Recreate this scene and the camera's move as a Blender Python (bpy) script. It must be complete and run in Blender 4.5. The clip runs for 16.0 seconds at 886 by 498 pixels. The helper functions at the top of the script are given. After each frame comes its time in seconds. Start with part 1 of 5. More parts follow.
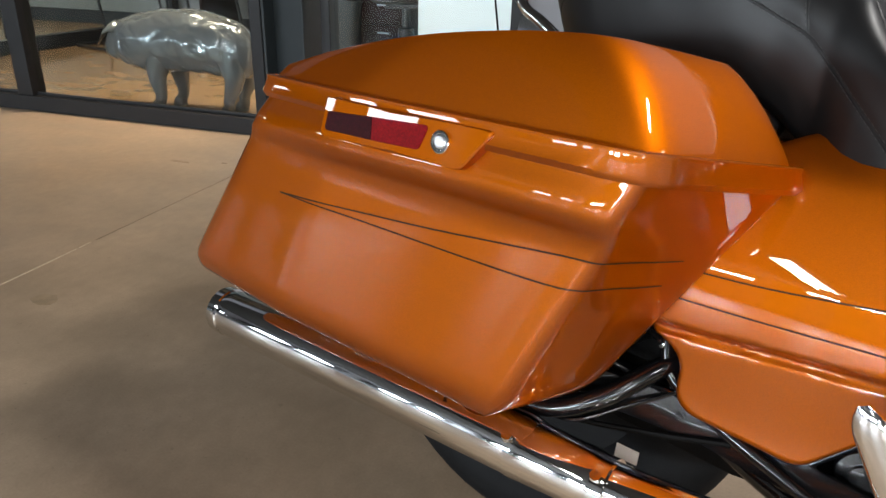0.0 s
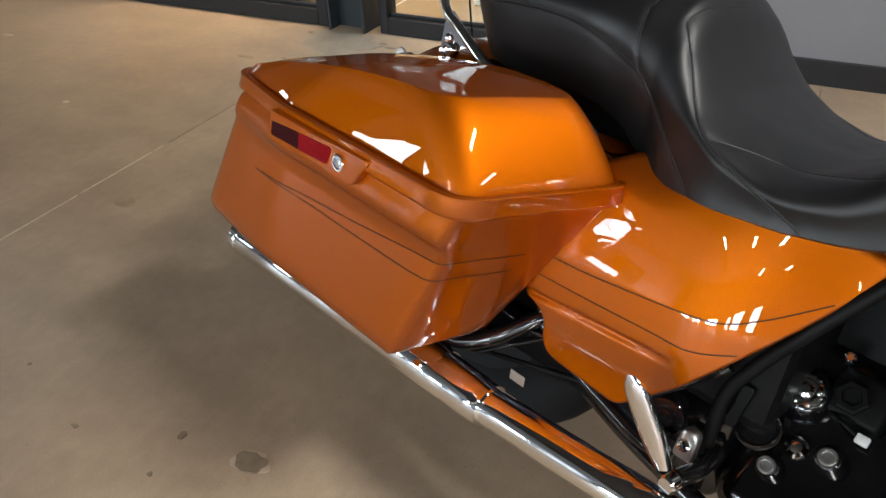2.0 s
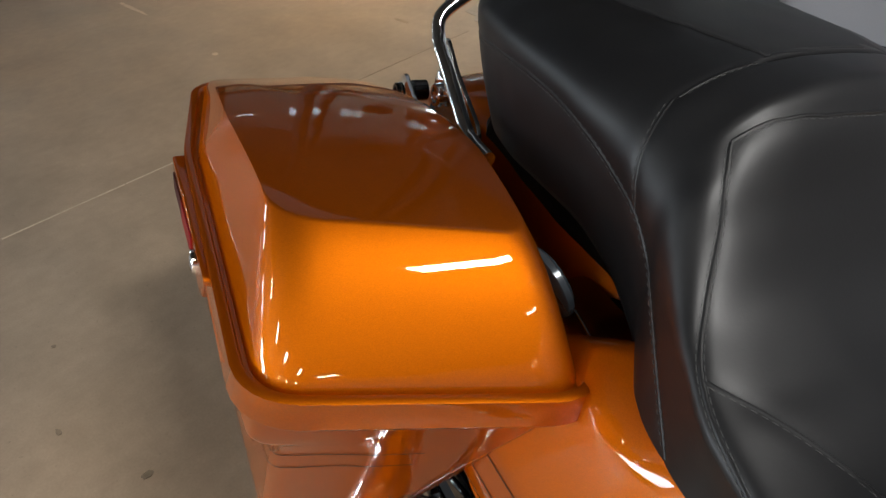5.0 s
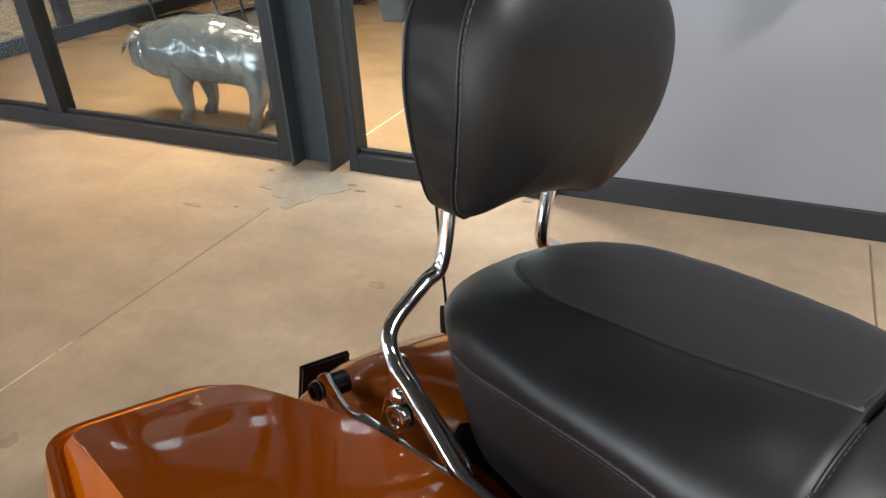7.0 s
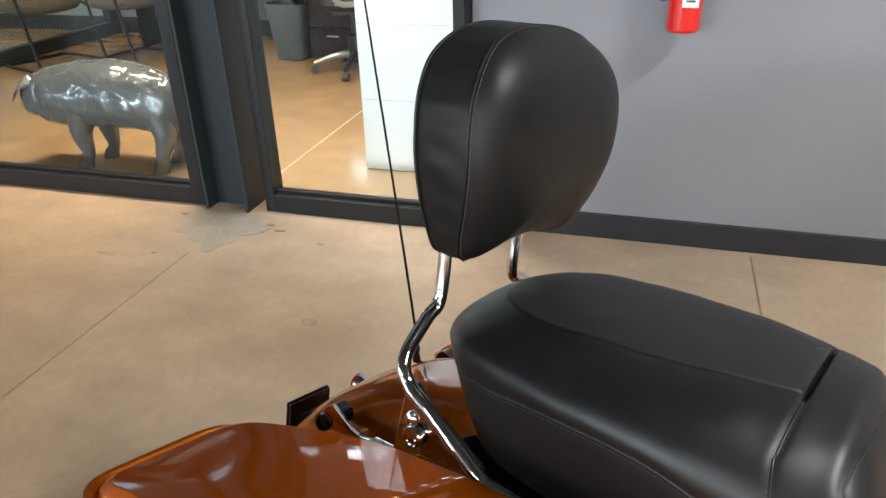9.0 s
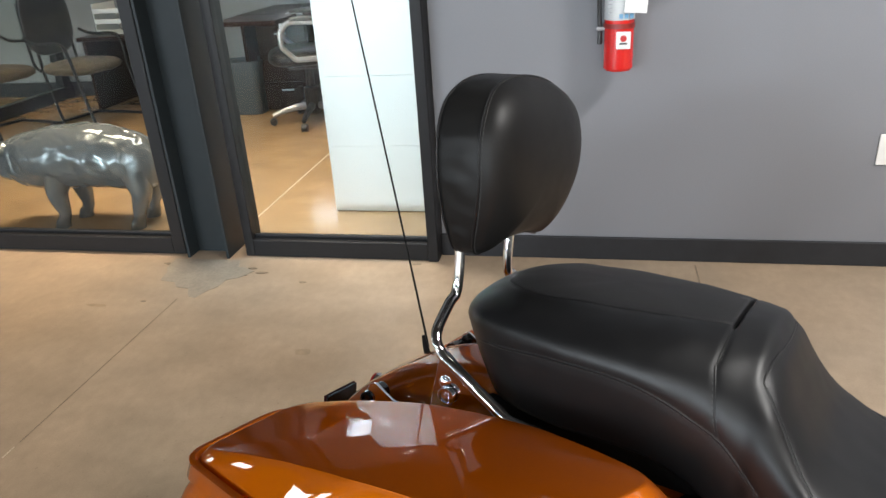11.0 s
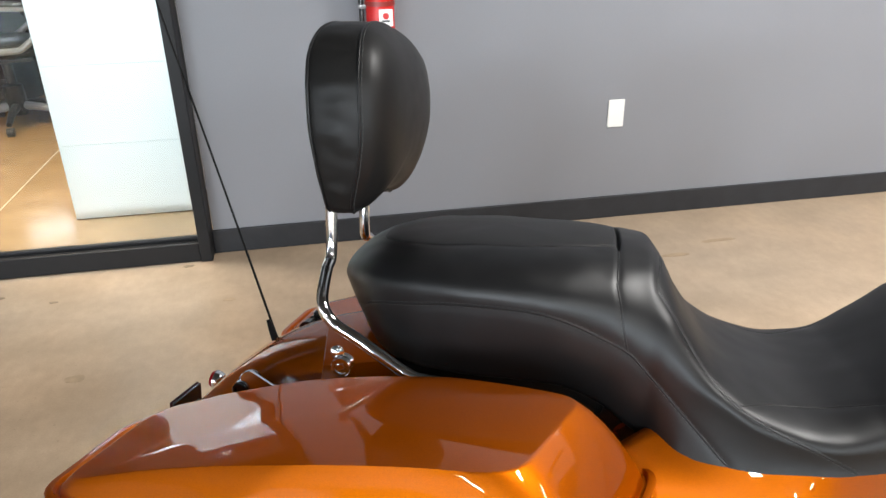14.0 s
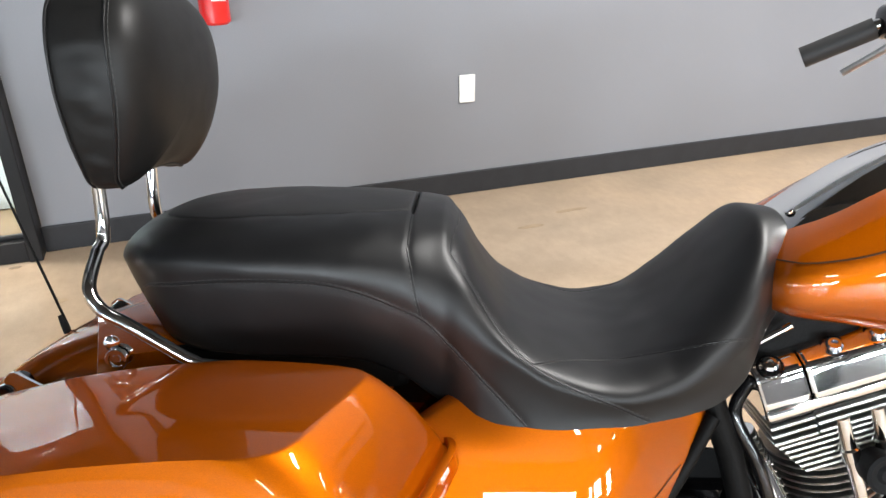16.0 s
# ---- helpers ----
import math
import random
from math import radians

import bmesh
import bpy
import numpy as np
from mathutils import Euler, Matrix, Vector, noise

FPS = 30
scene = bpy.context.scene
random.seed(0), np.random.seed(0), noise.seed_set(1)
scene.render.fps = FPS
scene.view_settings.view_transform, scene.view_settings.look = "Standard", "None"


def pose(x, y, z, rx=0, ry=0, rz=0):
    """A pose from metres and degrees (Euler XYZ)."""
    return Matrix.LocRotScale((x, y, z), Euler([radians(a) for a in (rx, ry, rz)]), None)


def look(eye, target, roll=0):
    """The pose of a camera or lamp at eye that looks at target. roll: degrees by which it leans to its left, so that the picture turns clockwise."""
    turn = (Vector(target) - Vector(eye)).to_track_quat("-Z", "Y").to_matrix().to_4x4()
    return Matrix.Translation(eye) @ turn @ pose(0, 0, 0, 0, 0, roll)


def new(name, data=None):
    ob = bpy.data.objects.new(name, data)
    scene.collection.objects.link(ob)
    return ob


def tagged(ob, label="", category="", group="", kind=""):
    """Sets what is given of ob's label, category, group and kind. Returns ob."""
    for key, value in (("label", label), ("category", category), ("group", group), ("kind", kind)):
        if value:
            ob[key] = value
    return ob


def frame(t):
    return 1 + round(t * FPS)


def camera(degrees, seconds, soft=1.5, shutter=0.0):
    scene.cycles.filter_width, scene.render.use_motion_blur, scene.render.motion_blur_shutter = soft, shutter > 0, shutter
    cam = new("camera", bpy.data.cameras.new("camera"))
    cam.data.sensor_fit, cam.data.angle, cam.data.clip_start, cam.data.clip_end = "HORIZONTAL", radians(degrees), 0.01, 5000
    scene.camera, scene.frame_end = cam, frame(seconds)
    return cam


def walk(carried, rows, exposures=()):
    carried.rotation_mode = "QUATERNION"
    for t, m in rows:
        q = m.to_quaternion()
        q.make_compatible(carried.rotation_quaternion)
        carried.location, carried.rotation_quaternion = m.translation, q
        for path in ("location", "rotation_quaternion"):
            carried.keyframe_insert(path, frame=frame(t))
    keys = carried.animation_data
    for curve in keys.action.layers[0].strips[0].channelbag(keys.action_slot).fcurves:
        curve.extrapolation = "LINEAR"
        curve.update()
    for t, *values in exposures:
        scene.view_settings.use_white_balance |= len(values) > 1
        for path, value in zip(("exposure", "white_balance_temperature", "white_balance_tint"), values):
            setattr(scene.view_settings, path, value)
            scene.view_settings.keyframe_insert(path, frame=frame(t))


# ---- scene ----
from mathutils.bvhtree import BVHTree

cam = camera(63.3, 16.0)
PATH = [
    (0, (0.225, 0.221, 0.848), (-0.356, 1.969, 0.069), 1.3),
    (0.5, (0.23, 0.2, 0.962), (-0.239, 1.933, 0.08), 1.6),
    (1, (0.285, 0.177, 1.033), (-0.163, 1.875, 0.075), 1.4),
    (1.5, (0.402, 0.171, 1.084), (-0.119, 1.76, -0.014), 0.5),
    (2, (0.508, 0.199, 1.108), (-0.257, 1.65, -0.036), -2.4),
    (2.5, (0.538, 0.305, 1.107), (-0.329, 1.693, -0.042), -2.1),
    (3, (0.537, 0.443, 1.103), (-0.368, 1.81, -0.044), -1.1),
    (3.2, (0.53, 0.479, 1.094), (-0.37, 1.835, -0.069), -1.1),
    (5.3, (0.545, 0.704, 1.062), (-0.668, 1.732, -0.153), -5.6),
    (5.5, (0.543, 0.702, 1.07), (-0.677, 1.723, -0.142), -5.9),
    (6, (0.513, 0.708, 1.117), (-0.643, 1.824, -0.074), -5.0),
    (6.5, (0.403, 0.752, 1.138), (-0.587, 2.123, 0.07), -3.0),
    (7, (0.279, 0.765, 1.17), (-0.504, 2.323, 0.19), -3.1),
    (7.5, (0.223, 0.746, 1.208), (-0.409, 2.402, 0.281), -3.3),
    (8, (0.217, 0.722, 1.219), (-0.345, 2.397, 0.281), -2.7),
    (8.2, (0.212, 0.719, 1.214), (-0.338, 2.398, 0.276), -2.4),
    (10.3, (0.221, 0.428, 1.286), (-0.233, 2.18, 0.435), -2.9),
    (10.5, (0.219, 0.409, 1.287), (-0.22, 2.171, 0.448), -3.4),
    (11, (0.193, 0.409, 1.29), (-0.204, 2.19, 0.472), -3.8),
    (11.5, (0.124, 0.45, 1.288), (-0.154, 2.26, 0.482), -3.1),
    (12, (0.041, 0.468, 1.281), (-0.027, 2.296, 0.473), -2.0),
    (12.5, (-0.011, 0.471, 1.275), (0.021, 2.3, 0.466), -2.5),
    (13, (-0.018, 0.45, 1.26), (0.092, 2.274, 0.448), -2.2),
    (13.5, (-0.008, 0.431, 1.239), (0.223, 2.235, 0.408), -1.2),
    (14, (0.004, 0.425, 1.23), (0.33, 2.204, 0.378), -1.0),
    (14.5, (0.02, 0.422, 1.221), (0.436, 2.176, 0.355), -1.4),
    (15, (0.052, 0.422, 1.204), (0.563, 2.148, 0.333), -1.2),
    (15.5, (0.078, 0.421, 1.198), (0.665, 2.117, 0.315), -0.6),
    (16, (0.123, 0.43, 1.188), (0.745, 2.11, 0.298), 0.0),
]
walk(cam, [(t, look(eye, target, roll)) for t, eye, target, roll in PATH],
     exposures=[(0.0, 0.56), (3.2, 0.50), (5.5, 0.44), (6.2, 0.52), (6.6, 0.99), (7.0, 1.16), (7.5, 1.14), (8.2, 1.06), (11.0, 0.78), (14.0, 1.00), (16.0, 1.18)])

# ---------------------------------------------------------------- light
world = bpy.data.worlds.new("world")
scene.world = world
world.use_nodes = True
wn = world.node_tree.nodes
sky = wn.new("ShaderNodeTexSky")
sky.sky_type, sky.sun_disc, sky.sun_elevation, sky.sun_rotation = "NISHITA", False, radians(45), radians(200)
world.node_tree.links.new(sky.outputs[0], wn["Background"].inputs[0])
wn["Background"].inputs[1].default_value = 0.1


def area(name, where, target, sx, sy, watts, colour, spread=180):
    lamp = bpy.data.lights.new(name, "AREA")
    lamp.shape, lamp.size, lamp.size_y, lamp.energy, lamp.color, lamp.spread = "RECTANGLE", sx, sy, watts, colour, radians(spread)
    ob = new(name, lamp)
    ob.matrix_world = look(where, target)
    return ob


DAY, TUBE = (0.82, 0.92, 1.0), (1.0, 0.98, 0.955)
WARM = (1.0, 0.80, 0.58)
# shop-front windows behind the camera and at the far left end of the hall
WINDOWS_FRONT = ((-10.2, 1.9, 1.0, 1.3), (-7.6, 0.8, 1.5, 0.9), (-6.5, 0.7, 1.5, 0.9), (-3.2, 2.5, 0.8, 1.6), (0.4, 0.55, 1.2, 1.1), (1.9, 1.5, 0.9, 1.5), (4.6, 1.1, 1.3, 1.0))
WINDOWS_LEFT = (-9.6, -7.9, -4.6, -2.9, -1.0, 0.4, 1.9)
for x, wide, tall, low in WINDOWS_FRONT:
    area("window_light", (x, -12.7, low + tall / 2), (x, 0, low + tall / 2), wide, tall, (148 if x < 0 else 82) * wide * tall, DAY)
for y in WINDOWS_LEFT:
    big = y < -2
    area("window_light", (-11.7, y, 1.85), (0, y, 1.2), 1.3 if big else 0.5, 0.85 if big else 0.3, 50 if big else 6, DAY)
# the strips at x -0.2 and -3.2 are added fill for the left floor
STRIPS = [(2.6, 1.0, 104), (5.6, 1.0, 26), (8.6, 1.0, 12), (-0.2, -4.6, 48), (-3.2, -4.6, 48)] + [(x, y, w) for y, w in ((-4.6, 84), (-9.2, 60)) for x in (2.2, 5.2, 8.2)]
for x, y, w in STRIPS:
    lamp = area("strip_light", (x, y, 3.62), (x, y, 0), 0.22, 1.1, w, TUBE, 145 if y > 0 else 180)
    lamp.matrix_world = pose(x, y, 3.62)
area("office_fill_light", (-2.4, 3.85, 2.72), (-2.4, 3.85, 0), 1.6, 0.5, 30, WARM, 100)
area("office_fill_light", (-1.2, 4.1, 2.72), (-1.2, 4.1, 0), 0.6, 0.6, 10, WARM, 90)
area("office_fill_light", (-3.6, 5.6, 2.72), (-3.6, 5.6, 0), 1.2, 0.6, 5, WARM, 90)
# unseen fill lamp, added to brighten the space beyond the partition
area("office_fill_light", (-6.4, 4.8, 2.72), (-6.4, 4.8, 0), 1.6, 0.8, 28, WARM, 120)
# unseen narrow fill lamp, added to whiten the drawer cabinet
area("office_fill_light", (-0.85, 3.27, 2.66), (-0.85, 3.64, 0.9), 0.6, 0.15, 8, DAY, 64)


# ---------------------------------------------------------------- materials
def material(name, colour, rough=0.5, metal=0.0, coat=0.0, spec=0.5, vary=0.0, scale=8.0, fine=0.0, fine_scale=300.0, bump=0.0, coat_rough=0.03, coat_ior=1.5, rough_vary=0.0, tint=None, detail=6, bump_depth=0.0006):
    """Principled material with large stains (vary) and fine grain (fine, bump)."""
    m = bpy.data.materials.new(name)
    m.use_nodes = True
    n, l = m.node_tree.nodes, m.node_tree.links
    b = n["Principled BSDF"]
    b.inputs["Base Color"].default_value = (*colour, 1)
    b.inputs["Roughness"].default_value, b.inputs["Metallic"].default_value = rough, metal
    b.inputs["Coat Weight"].default_value, b.inputs["Coat Roughness"].default_value = coat, coat_rough
    b.inputs["Specular IOR Level"].default_value, b.inputs["Coat IOR"].default_value = spec, coat_ior
    tc = n.new("ShaderNodeTexCoord")
    if vary or fine:
        big, small = n.new("ShaderNodeTexNoise"), n.new("ShaderNodeTexNoise")
        big.inputs["Scale"].default_value, big.inputs["Detail"].default_value, big.inputs["Roughness"].default_value = scale, detail, 0.58
        small.inputs["Scale"].default_value, small.inputs["Detail"].default_value = fine_scale, 2
        for t in (big, small):
            l.new(tc.outputs["Object"], t.inputs["Vector"])
        mix = n.new("ShaderNodeMix")
        mix.data_type = "RGBA"
        lo = tint or tuple(c * (1 - vary) for c in colour)
        hi = tuple(min(1, c * (1 + vary * 0.6)) for c in colour)
        mix.inputs[6].default_value, mix.inputs[7].default_value = (*lo, 1), (*hi, 1)
        ramp = n.new("ShaderNodeMapRange")
        ramp.inputs[1].default_value, ramp.inputs[2].default_value = 0.25, 0.75
        l.new(big.outputs[0], ramp.inputs[0])
        l.new(ramp.outputs[0], mix.inputs[0])
        mul = n.new("ShaderNodeMix")
        mul.data_type, mul.blend_type = "RGBA", "MULTIPLY"
        grain = n.new("ShaderNodeMapRange")
        grain.inputs[1].default_value, grain.inputs[2].default_value, grain.inputs[3].default_value, grain.inputs[4].default_value = 0.3, 0.7, 1 - fine, 1 + fine
        l.new(small.outputs[0], grain.inputs[0])
        mul.inputs[0].default_value = 1
        l.new(mix.outputs[2], mul.inputs[6])
        l.new(grain.outputs[0], mul.inputs[7])
        l.new(mul.outputs[2], b.inputs["Base Color"])
        if rough_vary:
            rr = n.new("ShaderNodeMapRange")
            rr.inputs[1].default_value, rr.inputs[2].default_value, rr.inputs[3].default_value, rr.inputs[4].default_value = 0.3, 0.7, rough - rough_vary, rough + rough_vary
            l.new(big.outputs[0], rr.inputs[0])
            l.new(rr.outputs[0], b.inputs["Roughness"])
        if bump:
            bp = n.new("ShaderNodeBump")
            bp.inputs["Strength"].default_value, bp.inputs["Distance"].default_value = bump, bump_depth
            l.new(small.outputs[0], bp.inputs["Height"])
            l.new(bp.outputs[0], b.inputs["Normal"])
    return m


def glowing(name, colour, strength):
    m = bpy.data.materials.new(name)
    m.use_nodes = True
    b = m.node_tree.nodes["Principled BSDF"]
    b.inputs["Base Color"].default_value = b.inputs["Emission Color"].default_value = (*colour, 1)
    b.inputs["Emission Strength"].default_value = strength
    return m


def pane_glass():
    m = bpy.data.materials.new("pane_glass")
    m.use_nodes = True
    n, l = m.node_tree.nodes, m.node_tree.links
    clear, shine, mix, fr = n.new("ShaderNodeBsdfTransparent"), n.new("ShaderNodeBsdfGlossy"), n.new("ShaderNodeMixShader"), n.new("ShaderNodeLayerWeight")
    clear.inputs[0].default_value = (0.9, 0.94, 0.93, 1)
    shine.inputs["Roughness"].default_value = 0.0
    power, ramp = n.new("ShaderNodeMath"), n.new("ShaderNodeMapRange")
    power.operation, power.inputs[1].default_value = "POWER", 5.0
    ramp.inputs[3].default_value, ramp.inputs[4].default_value = 0.02, 1.0
    l.new(fr.outputs["Facing"], power.inputs[0])
    l.new(power.outputs[0], ramp.inputs[0])
    l.new(ramp.outputs[0], mix.inputs[0])
    l.new(clear.outputs[0], mix.inputs[1])
    l.new(shine.outputs[0], mix.inputs[2])
    l.new(mix.outputs[0], n["Material Output"].inputs[0])
    return m


def candy(name, under, flake, share, rough):
    """Two-layer paint: a dark red ground, gold flake over it, both under one clear coat."""
    m = material(name, flake, rough, 1.0, 1.0, fine=0.16, fine_scale=1500, vary=0.02, scale=3, coat_rough=0.008, coat_ior=1.54)
    n, l = m.node_tree.nodes, m.node_tree.links
    g, mix = n.new("ShaderNodeBsdfPrincipled"), n.new("ShaderNodeMixShader")
    n["Principled BSDF"].inputs["Specular Tint"].default_value = (1.0, 0.42, 0.08, 1)
    g.inputs["Base Color"].default_value = (*under, 1)
    g.inputs["Roughness"].default_value, g.inputs["Specular IOR Level"].default_value = 0.6, 0.0
    g.inputs["Coat Weight"].default_value, g.inputs["Coat Roughness"].default_value, g.inputs["Coat IOR"].default_value = 1.0, 0.008, 1.54
    mix.inputs[0].default_value = share
    l.new(g.outputs[0], mix.inputs[1])
    l.new(n["Principled BSDF"].outputs[0], mix.inputs[2])
    l.new(mix.outputs[0], n["Material Output"].inputs[0])
    return m


ORANGE = candy("orange_metallic_paint", (0.12, 0.0155, 0.0005), (0.53, 0.126, 0.002), 0.82, 0.55)
STRIPE = material("pinstripe_paint", (0.045, 0.018, 0.006), 0.5, spec=0.15)
LEATHER = material("black_leather", (0.0050, 0.0050, 0.0054), 0.43, vary=0.2, scale=5, fine=0.12, fine_scale=420, bump=0.10, rough_vary=0.05, spec=0.38)
PAD_LEATHER = material("backrest_leather", (0.008, 0.0076, 0.0072), 0.47, vary=0.25, scale=9, fine=0.15, fine_scale=420, bump=0.14, rough_vary=0.08, spec=0.26)
LEATHER_TOP = material("matt_black_vinyl", (0.012, 0.012, 0.0127), 0.55, vary=0.15, scale=6, fine=0.1, fine_scale=900, bump=0.25, spec=0.32)
THREAD = material("black_thread", (0.034, 0.034, 0.033), 0.7)
CHROME = material("chrome", (0.86, 0.86, 0.85), 0.05, 1.0, vary=0.03, scale=6)
STEEL = material("cast_aluminium", (0.55, 0.55, 0.54), 0.3, 1.0, vary=0.15, scale=30, fine=0.1)
BLACK = material("black_gloss_enamel", (0.004, 0.004, 0.0045), 0.14, 0, 0.4, vary=0.2, scale=10)
WRINKLE = material("black_wrinkle_paint", (0.0045, 0.0045, 0.0045), 0.5, vary=0.3, scale=20, fine=0.3, bump=0.5, spec=0.1)
RUBBER = material("tyre_rubber", (0.008, 0.0083, 0.009), 0.65, vary=0.2, scale=14, fine=0.2, bump=0.4, spec=0.15)
RED_LENS = material("red_lens", (0.21, 0.003, 0.006), 0.35, 0, 0.0, 0.06, vary=0.2, scale=60, fine=0.3, fine_scale=500)
DARK_LENS = material("dark_red_lens", (0.032, 0.002, 0.004), 0.35, 0, 0.0, 0.06, vary=0.2, scale=60, fine=0.3, fine_scale=500)
LABEL_WHITE = material("label_white", (0.75, 0.75, 0.73), 0.5, fine=0.02, vary=0.02)
def concrete(name, warm, grey, rough):
    """Polished stained concrete: broad clouds, streaks, mottling and small flecks."""
    m = bpy.data.materials.new(name)
    m.use_nodes = True
    n, l = m.node_tree.nodes, m.node_tree.links
    b, tc = n["Principled BSDF"], n.new("ShaderNodeTexCoord")

    def cloud(scale, detail, stretch=(1, 1, 1)):
        t, mp = n.new("ShaderNodeTexNoise"), n.new("ShaderNodeMapping")
        mp.inputs["Scale"].default_value = stretch
        t.inputs["Scale"].default_value, t.inputs["Detail"].default_value = scale, detail
        l.new(tc.outputs["Object"], mp.inputs["Vector"])
        l.new(mp.outputs[0], t.inputs["Vector"])
        return t.outputs[0]

    def remap(source, a, c, lo, hi):
        r = n.new("ShaderNodeMapRange")
        r.clamp = False
        for i, v in enumerate((a, c, lo, hi)):
            r.inputs[i + 1].default_value = v
        l.new(source, r.inputs[0])
        return r.outputs[0]

    def times(a, c):
        q = n.new("ShaderNodeMath")
        q.operation = "MULTIPLY"
        l.new(a, q.inputs[0])
        l.new(c, q.inputs[1])
        return q.outputs[0]

    broad, mottle = cloud(0.9, 3), cloud(4.0, 6, (1, 1.4, 1))
    fleck = n.new("ShaderNodeMapRange").outputs[0]
    for i, v in enumerate((0.26, 0.31, 0.82, 1.0)):
        fleck.node.inputs[i + 1].default_value = v
    l.new(cloud(70, 2), fleck.node.inputs[0])
    mix, shade = n.new("ShaderNodeMix"), n.new("ShaderNodeMix")
    mix.data_type = shade.data_type = "RGBA"
    mix.inputs[6].default_value, mix.inputs[7].default_value = (*warm, 1), (*grey, 1)
    l.new(remap(broad, 0.3, 0.7, 0.1, 0.9), mix.inputs[0])
    value = times(times(remap(mottle, 0.3, 0.7, 0.86, 1.14), remap(cloud(22, 5, (1.5, 1, 1)), 0.3, 0.7, 0.94, 1.06)), times(remap(cloud(190, 3), 0.3, 0.7, 0.94, 1.06), fleck))
    shade.blend_type, shade.inputs[0].default_value = "MULTIPLY", 1
    l.new(mix.outputs[2], shade.inputs[6])
    l.new(value, shade.inputs[7])
    l.new(shade.outputs[2], b.inputs["Base Color"])
    l.new(remap(mottle, 0.3, 0.7, rough - 0.05, rough + 0.05), b.inputs["Roughness"])
    b.inputs["Specular IOR Level"].default_value = 0.42
    return m


CONCRETE = concrete("stained_concrete", (0.362, 0.259, 0.168), (0.322, 0.255, 0.190), 0.36)
OFFICE_FLOOR = concrete("polished_office_concrete", (0.33, 0.205, 0.105), (0.29, 0.19, 0.11), 0.14)
PATCH = material("concrete_patch", (0.30, 0.258, 0.205), 0.42, vary=0.2, scale=9, fine=0.1, fine_scale=90)
JOINT = material("joint_filler", (0.56, 0.45, 0.33), 0.5, vary=0.3, scale=30)
CHIP = material("chipped_concrete", (0.43, 0.335, 0.235), 0.5, vary=0.3, scale=40)
SPOT = material("floor_mark", (0.20, 0.15, 0.10), 0.4, vary=0.3, scale=60)
GREY_WALL = material("grey_wall_paint", (0.192, 0.197, 0.217), 0.55, vary=0.03, scale=1.2, fine=0.02, fine_scale=200, bump=0.1)
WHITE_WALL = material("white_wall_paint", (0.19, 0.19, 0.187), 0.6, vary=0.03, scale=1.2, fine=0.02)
DARK_CEILING = material("dark_ceiling", (0.035, 0.033, 0.031), 0.8, vary=0.2, scale=2)
BASE = material("dark_vinyl_base", (0.022, 0.023, 0.026), 0.45, vary=0.25, scale=12, fine=0.05, spec=0.3)
FRAME = material("dark_bronze_aluminium", (0.012, 0.012, 0.013), 0.45, 0.0, vary=0.15, scale=14, spec=0.22)
COLUMN = material("blue_grey_steel_paint", (0.021, 0.027, 0.030), 0.5, spec=0.22, vary=0.12, scale=8, fine=0.04)
GLASS = pane_glass()
PIG = material("polished_cast_aluminium", (0.19, 0.20, 0.21), 0.13, 0.5, vary=0.25, scale=5, fine=0.08, fine_scale=14, bump=0.3, rough_vary=0.05, bump_depth=0.02)
WHITE_LAM = material("white_laminate", (0.9, 0.92, 0.92), 0.4, vary=0.02, scale=3)
WOOD = material("dark_cherry_veneer", (0.020, 0.008, 0.006), 0.4, vary=0.2, scale=12, spec=0.06)
FABRIC = material("brown_grey_fabric", (0.075, 0.058, 0.036), 0.85, vary=0.2, scale=40, fine=0.2)
PLASTIC = material("black_plastic", (0.02, 0.02, 0.021), 0.4, vary=0.2, scale=20)
SILVER = material("silver_plastic", (0.32, 0.32, 0.33), 0.3, 0.5, vary=0.05, scale=20)
BIN = material("grey_plastic_bin", (0.05, 0.065, 0.075), 0.5, vary=0.1, scale=9)
RED = material("red_enamel", (0.62, 0.012, 0.01), 0.25, 0, 0.8, vary=0.05, scale=9)
PAPER = material("paper", (0.8, 0.8, 0.79), 0.6, vary=0.02, scale=9)
SCREEN = glowing("monitor_screen", (0.85, 0.9, 1.0), 2.5)
BLUE_INK = material("blue_ink", (0.15, 0.35, 0.55), 0.5, vary=0.02)
GREY_INK = material("grey_ink", (0.35, 0.36, 0.37), 0.5, vary=0.02)


# ---------------------------------------------------------------- mesh helpers
def smooth(bm, angle=35):
    for f in bm.faces:
        f.smooth = True
    for e in bm.edges:
        if len(e.link_faces) == 2:
            turn = e.calc_face_angle(0)
            a, c = (f.calc_area() for f in e.link_faces)
            if turn > radians(angle) or (turn > radians(12) and max(a, c) > 12 * min(a, c)):
                e.smooth = False


def part(name, bm, mat, parent=None, label="", angle=35):
    bmesh.ops.recalc_face_normals(bm, faces=bm.faces)
    smooth(bm, angle)
    me = bpy.data.meshes.new(name)
    bm.to_mesh(me)
    bm.free()
    me.materials.append(mat)
    ob = new(name, me)
    if parent:
        ob.parent = parent
    return tagged(ob, label)


def holder(name, m, label, category, group=""):
    ob = new(name)
    ob.matrix_world = m
    ob.empty_display_size = 0.1
    return tagged(ob, label, category, group)


